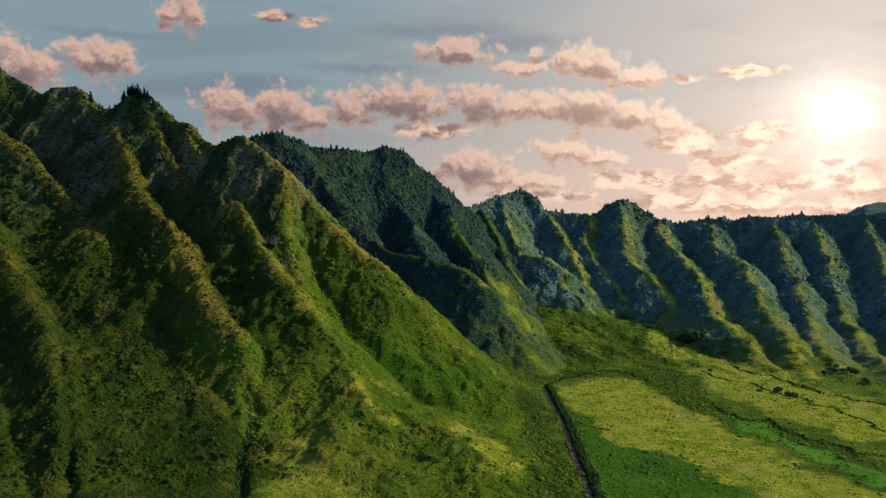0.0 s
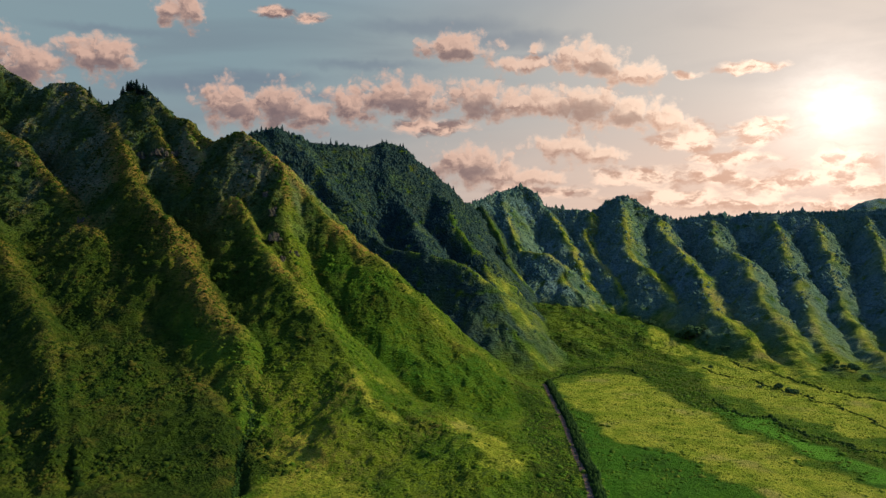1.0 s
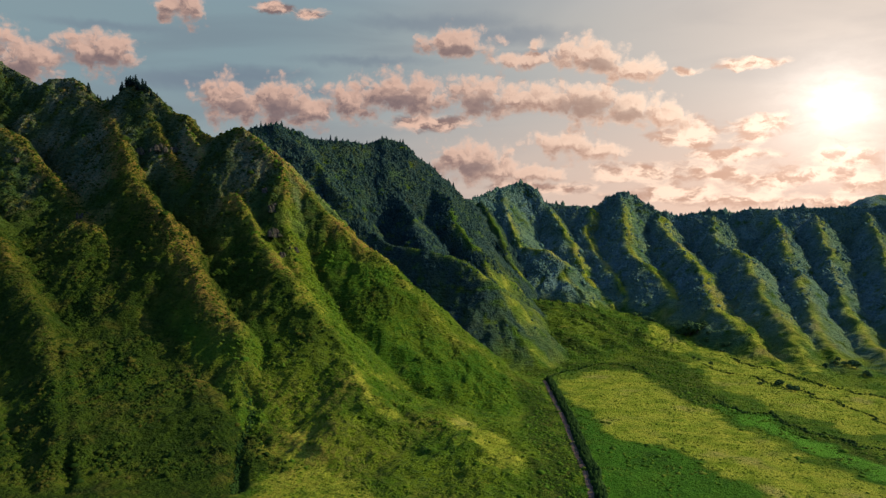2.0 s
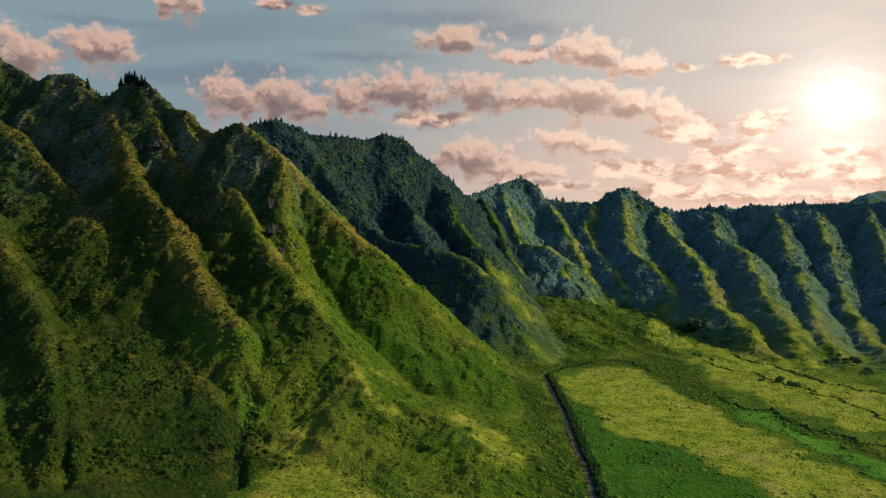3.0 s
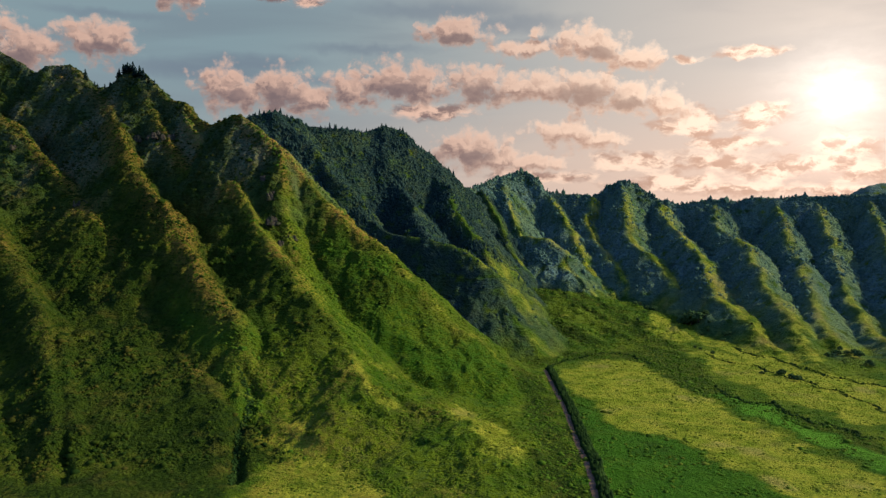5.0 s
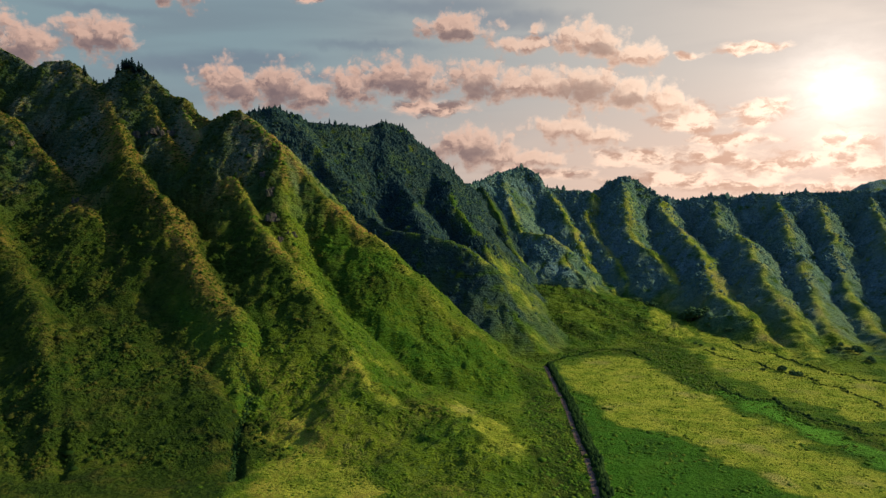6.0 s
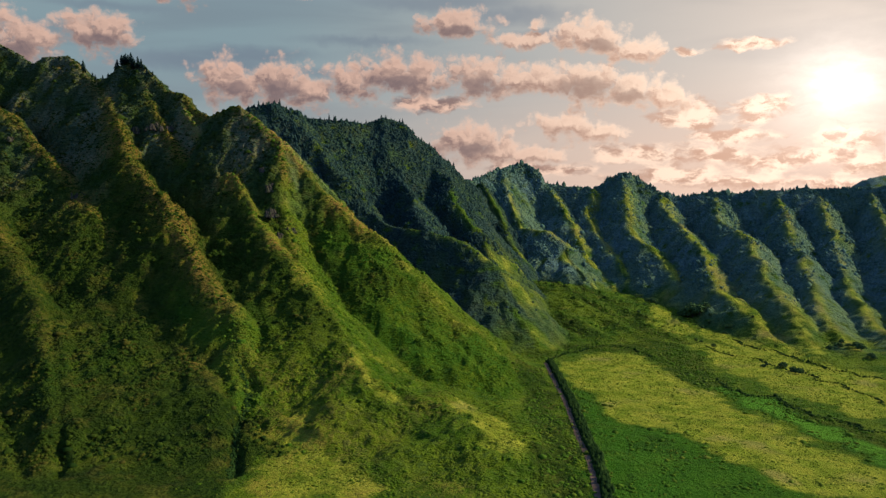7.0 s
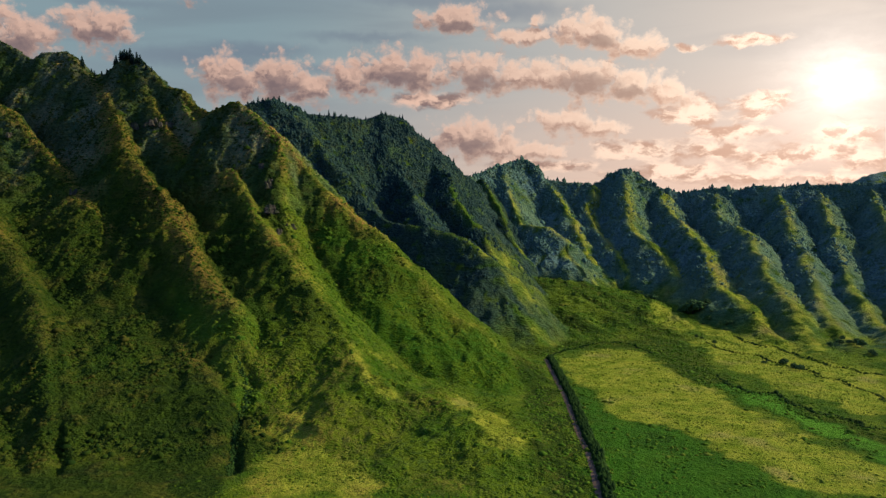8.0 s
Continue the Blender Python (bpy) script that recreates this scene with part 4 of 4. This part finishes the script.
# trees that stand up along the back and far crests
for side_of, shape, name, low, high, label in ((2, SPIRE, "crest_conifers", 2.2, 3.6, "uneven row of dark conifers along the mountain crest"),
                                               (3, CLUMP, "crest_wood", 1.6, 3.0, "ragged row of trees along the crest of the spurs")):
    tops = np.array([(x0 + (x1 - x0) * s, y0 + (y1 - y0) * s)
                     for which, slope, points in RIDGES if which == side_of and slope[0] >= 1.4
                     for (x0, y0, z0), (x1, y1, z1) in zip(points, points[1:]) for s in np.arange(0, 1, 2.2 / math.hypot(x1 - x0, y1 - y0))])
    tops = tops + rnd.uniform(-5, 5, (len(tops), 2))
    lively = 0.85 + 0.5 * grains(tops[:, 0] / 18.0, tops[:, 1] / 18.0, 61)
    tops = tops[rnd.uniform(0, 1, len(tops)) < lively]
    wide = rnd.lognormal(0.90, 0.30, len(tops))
    ob = new(name, clumps(name, tops[:, 0], tops[:, 1], wide, wide * rnd.uniform(low, high, len(tops)), PINE_LEAF if side_of == 2 else HAZED_WOOD_LEAF, 28,
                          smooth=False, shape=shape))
    tagged(ob, label, "forest", kind="stuff")

# hedge on the far side of the road
k = np.repeat(np.arange(len(road_line)), 11)
off = rnd.uniform(3.2, 9.5, len(k))
hx = road_line[k, 0] + road_side[k, 0] * -off + rnd.uniform(-1, 1, len(k))
hy = road_line[k, 1] + road_side[k, 1] * -off + rnd.uniform(-1.5, 1.5, len(k))
wide = rnd.uniform(1.0, 2.0, len(k))
ob = new("roadside_hedge", clumps("roadside_hedge", hx, hy, wide, wide * rnd.uniform(2.2, 3.6, len(k)), HEDGE_LEAF, 29))
tagged(ob, "dense dark green hedge along the dirt road", "hedge", kind="stuff")

# hedge along the side track, and dark growth in the gully
for corners, size, label in ((TRACK, 1.0, "low dark hedge along the edge of the yellow field"),
                             (HEDGE_ROW, 0.7, "ragged line of bushes across the meadow"),
                             (HEDGE_ROW_UPPER, 0.85, "line of dark bushes under the wooded spurs"),
                             (HEDGE_ROW_LOWER, 1.0, "dark brushy bank beside the bright green strip")):
    line = resampled(corners, 2.0)
    k = np.repeat(np.arange(len(line)), 2 if corners is TRACK else 4)
    spread = 1.0 if corners is TRACK else 3.2
    sway = spread * grains(k / 9.0, k * 0.0, 55) * 3.0
    tx, ty = line[k, 0] + rnd.normal(0, 1.0, len(k)) * size + sway, line[k, 1] + rnd.normal(0, 1.5 * spread, len(k)) * size
    wide = rnd.lognormal(-0.1, 0.4, len(k)) * size
    ob = new("field_hedge", clumps("field_hedge", tx, ty, wide, wide * rnd.uniform(0.8, 1.6, len(k)), HEDGE_LEAF, 30))
    tagged(ob, label, "hedge", kind="stuff")
gully_line = resampled(GULLY, 1.5)
k = np.repeat(np.arange(len(gully_line)), 5)
tx, ty = gully_line[k, 0] + rnd.normal(0, 1.3, len(k)), gully_line[k, 1] + rnd.normal(0, 1.5, len(k))
wide = rnd.uniform(0.6, 1.4, len(k))
ob = new("gully_scrub", clumps("gully_scrub", tx, ty, wide, wide * rnd.uniform(0.8, 1.8, len(k)), HEDGE_LEAF, 31))
tagged(ob, "dark bushes crowded into the narrow gully", "shrubs", kind="stuff")


# ---------------------------------------------------------------- single trees
def part(name, mesh, parent, label=""):
    ob_ = new(name, mesh)
    ob_.parent = parent
    if label:
        ob_["label"] = label
    return ob_


def tube(points, radii, sides=7):
    """Vertices and faces of a tapered tube along points."""
    pts, faces = [], []
    for (px, py, pz), r in zip(points, radii):
        for a in range(sides):
            pts.append((px + r * math.cos(2 * math.pi * a / sides), py + r * math.sin(2 * math.pi * a / sides), pz))
    for q in range(len(points) - 1):
        for a in range(sides):
            a1 = (a + 1) % sides
            faces.append((q * sides + a, q * sides + a1, (q + 1) * sides + a1, (q + 1) * sides + a))
    return np.array(pts), np.array(faces)


def conifer(seed):
    """A slender conifer one metre high: trunk and whorls of drooping branches."""
    rnd_ = np.random.RandomState(seed)
    base = new("conifer_tree")
    lean = rnd_.uniform(-0.03, 0.03, 2)
    p, f = tube([(lean[0] * h * h, lean[1] * h * h, h) for h in (-0.06, 0.3, 0.7, 1.0)], (0.028, 0.02, 0.011, 0.002))
    part("trunk", mesh_from("trunk", p, f, BARK, True), base)
    pts, faces = [], []
    for level in range(13):
        h = 0.13 + 0.87 * level / 13.0
        reach = 0.17 * (1.0 - h) ** 0.75 + 0.018
        for a in range(7):
            angle = 2 * math.pi * (a + rnd_.uniform(-0.3, 0.3)) / 7 + level
            r = reach * rnd_.uniform(0.55, 1.25)
            c, s = math.cos(angle), math.sin(angle)
            cx, cy = lean[0] * h * h, lean[1] * h * h
            tip = (cx + r * c, cy + r * s, h - 0.035 + rnd_.uniform(-0.015, 0.02))
            wing = r * 0.42
            k0 = len(pts)
            pts += [(cx, cy, h + 0.075), tip, (cx + r * 0.5 * c - wing * s, cy + r * 0.5 * s + wing * c, h - 0.01),
                    (cx + r * 0.5 * c + wing * s, cy + r * 0.5 * s - wing * c, h - 0.01), (cx, cy, h - 0.03)]
            faces += [(k0, k0 + 2, k0 + 1), (k0, k0 + 1, k0 + 3), (k0 + 4, k0 + 1, k0 + 2), (k0 + 4, k0 + 3, k0 + 1)]
    part("crown", mesh_from("crown", np.array(pts), np.array(faces), PINE_LEAF), base, "dark needle crown with drooping branches")
    return base


kinds = []
for number, (cx, cy, tall_) in enumerate(CONIFERS):
    cx, cy = cx + rnd.uniform(-1.0, 1.0), cy + rnd.uniform(-4.0, 2.0)
    m = Matrix.LocRotScale((cx, cy, float(height(cx, cy)) - 0.3), Euler((0, 0, number * 1.7)), (tall_ * 1.9, tall_ * 1.9, tall_ * 1.05))
    if number < 3:
        tree = conifer(50 + number)
        tree.matrix_basis = m
        tagged(tree, "slender dark conifer standing on the ridge crest", "tree", "conifers on the crest")
        kinds.append(tree)
    else:
        source = kinds[number % 3]
        twin = copy_thing(source, Matrix())
        twin.matrix_basis = m


def broadleaf(seed):
    """A round-headed tree one metre wide: trunk, limbs and a crown of ragged leaf clumps."""
    rnd_ = np.random.RandomState(seed)
    base = new("broadleaf_tree")
    p, f = tube([(0, 0, -0.08), (0.01, 0, 0.15), (0.03, 0.01, 0.42)], (0.05, 0.035, 0.02))
    allp, allf, count = [p], [f], len(p)
    for limb in range(5):
        a = 2 * math.pi * limb / 5 + rnd_.uniform(-0.4, 0.4)
        q, g = tube([(0.01, 0, 0.15 + 0.04 * limb), (0.16 * math.cos(a), 0.16 * math.sin(a), 0.34), (0.30 * math.cos(a), 0.30 * math.sin(a), 0.45)],
                    (0.022, 0.014, 0.006), 5)
        allp.append(q), allf.append(g + count)
        count += len(q)
    part("trunk", mesh_from("trunk", np.vstack(allp), np.vstack(allf), BARK, True), base)
    number_ = 70
    a, u = rnd_.uniform(0, 2 * math.pi, number_), rnd_.uniform(0, 1, number_) ** 0.5
    h = rnd_.uniform(0, 1, number_)
    r = 0.44 * u * np.sqrt(np.clip(1 - (h * 1.5 - 0.5) ** 2, 0.1, 1))
    size = rnd_.uniform(0.07, 0.13, number_)
    mesh = clumps("crown", r * np.cos(a), r * np.sin(a), size, size * rnd_.uniform(0.8, 1.3, number_), TREE_LEAF, seed, 0.4, 0.22 + 0.42 * h, smooth=False)
    part("crown", mesh, base, "dense dark green leafy crown")
    return base


TREE_LEAF = leaf_material("tree_leaves", (0.024, 0.050, 0.018), (0.052, 0.092, 0.024), (0.060, 0.100, 0.024))
kinds = []
for number, (cx, cy, across_) in enumerate(VALLEY_TREES):
    across_ *= 1.45 if number < 7 else 1.15
    cx, cy = cx + rnd.uniform(-3.0, 3.0), cy + rnd.uniform(-8.0, 8.0)
    m = Matrix.LocRotScale((cx, cy, float(height(cx, cy)) - 0.2), Euler((0, 0, number * 2.3)), (across_, across_, across_ * (0.85 + 0.3 * ((number * 7) % 5) / 4)))
    if number < 4:
        tree = broadleaf(80 + number)
        tree.matrix_basis = m
        tagged(tree, "dark rounded tree on the grassy valley floor", "tree", "trees in the valley")
        kinds.append(tree)
    else:
        twin = copy_thing(kinds[number % 4], Matrix())
        twin.matrix_basis = m

# tufts and weeds over the yellow field
def tufty(x, y):
    return at_grid(COVER[..., 1], x, y) * (at_grid(GROUP, x, y) == 0) * np.clip(0.5 + fractal(x / 12.0, y / 12.0, 3, 77), 0.05, 1)


x, y = sprinkle(45000, 120, 560, 460, 1300, tufty, 91)
wide = rnd.lognormal(-0.5, 0.4, len(x))
ob = new("meadow_tufts", clumps("meadow_tufts", x, y, wide, wide * rnd.uniform(0.5, 0.9, len(x)), TUFT_LEAF, 92))
tagged(ob, "yellow green grass tufts and weeds on the field", "grass", kind="stuff")


def slope_grass(x, y):
    g, z = at_grid(GROUP, x, y), height(x, y)
    return np.where((g == 1) | ((g == 0) & (x < 60)), np.clip(0.55 + fractal(x / 16.0, y / 16.0, 3, 78), 0.05, 1), 0.0) * (1 - at_grid(HEATH_AND_SHADE, x, y)) * (1 - 0.8 * at_grid(COVER[..., 1], x, y)) * np.clip((190 - z) / 60.0, 0, 1)


x, y = sprinkle(52000, -190, 110, 450, 960, slope_grass, 93)
wide = rnd.lognormal(-0.25, 0.40, len(x))
ob = new("slope_tufts", clumps("slope_tufts", x, y, wide, wide * rnd.uniform(0.2, 0.45, len(x)), SLOPE_LEAF, 94))
tagged(ob, "rough tussocky yellow green grass on the lower slopes", "grass", kind="stuff")


# ---------------------------------------------------------------- bare rock on the steep spurs
def stone_material():
    mat, n, bsdf = material("weathered_rock")
    at = n.add("ShaderNodeNewGeometry").outputs["Position"]
    col = n.mix(n.ramp(n.noise(at, 0.5, 5.0, 0.65), 0.35, 0.65), (0.018, 0.017, 0.013), (0.060, 0.052, 0.038))
    col = n.mix(n.ramp(n.noise(at, 0.25, 3.0, 0.6), 0.52, 0.64, 0.0, 0.8), col, (0.030, 0.045, 0.012))
    n.plug(bsdf.inputs["Base Color"], col)
    bump = n.add("ShaderNodeBump")
    bump.inputs["Distance"].default_value = 0.8
    n.plug(bump.inputs["Height"], n.noise(at, 0.9, 5.0, 0.7))
    n.plug(bsdf.inputs["Normal"], bump.outputs[0])
    return mat


ROCK = stone_material()


def outcrop(seed, size):
    """A ragged rank of split rock ribs."""
    rnd_ = np.random.RandomState(seed)
    base = new("rock_outcrop")
    for rib in range(9):
        pts, faces = [], []
        cx, cy = rnd_.uniform(-0.5, 0.5) * size, rnd_.uniform(-0.12, 0.12) * size
        r, tall_ = rnd_.uniform(0.10, 0.20) * size, rnd_.uniform(0.2, 0.5) * size
        for h, taper in ((-0.35, 1.5), (0.35, 1.1), (0.8, 0.8), (1.0, 0.35)):
            for a in range(6):
                q = r * taper * rnd_.uniform(0.7, 1.25)
                pts.append((cx + q * math.cos(a * 1.047 + rib), cy + q * math.sin(a * 1.047 + rib) + 0.12 * h * size, h * tall_))
        for level in range(3):
            for a in range(6):
                a1 = (a + 1) % 6
                faces.append((level * 6 + a, level * 6 + a1, level * 6 + 6 + a1, level * 6 + 6 + a))
        faces += [(18, 19, 20, 21), (18, 21, 22, 23)]
        part("rock_rib", mesh_from("rock_rib", np.array(pts), np.array(faces), ROCK), base)
    return base


ROCKS = [(-448, 1195, 21), (-433, 1185, 23), (-416, 1180, 22), (-400, 1172, 18), (-225, 1035, 19), (-211, 1000, 21), (-201, 965, 18), (-185, 930, 15), (-632, 1190, 14), (-475, 1050, 15), (-178, 945, 12)]
for number, (cx, cy, size) in enumerate(ROCKS):
    stone_ = outcrop(140 + number, size)
    stone_.matrix_basis = pose(cx, cy, float(height(cx, cy)) - 0.22 * size, 0, 0, 35 + 20 * (number % 3))
    tagged(stone_, "split grey brown rock face on the steep green spur", "rock", "rock outcrops on the ridge")
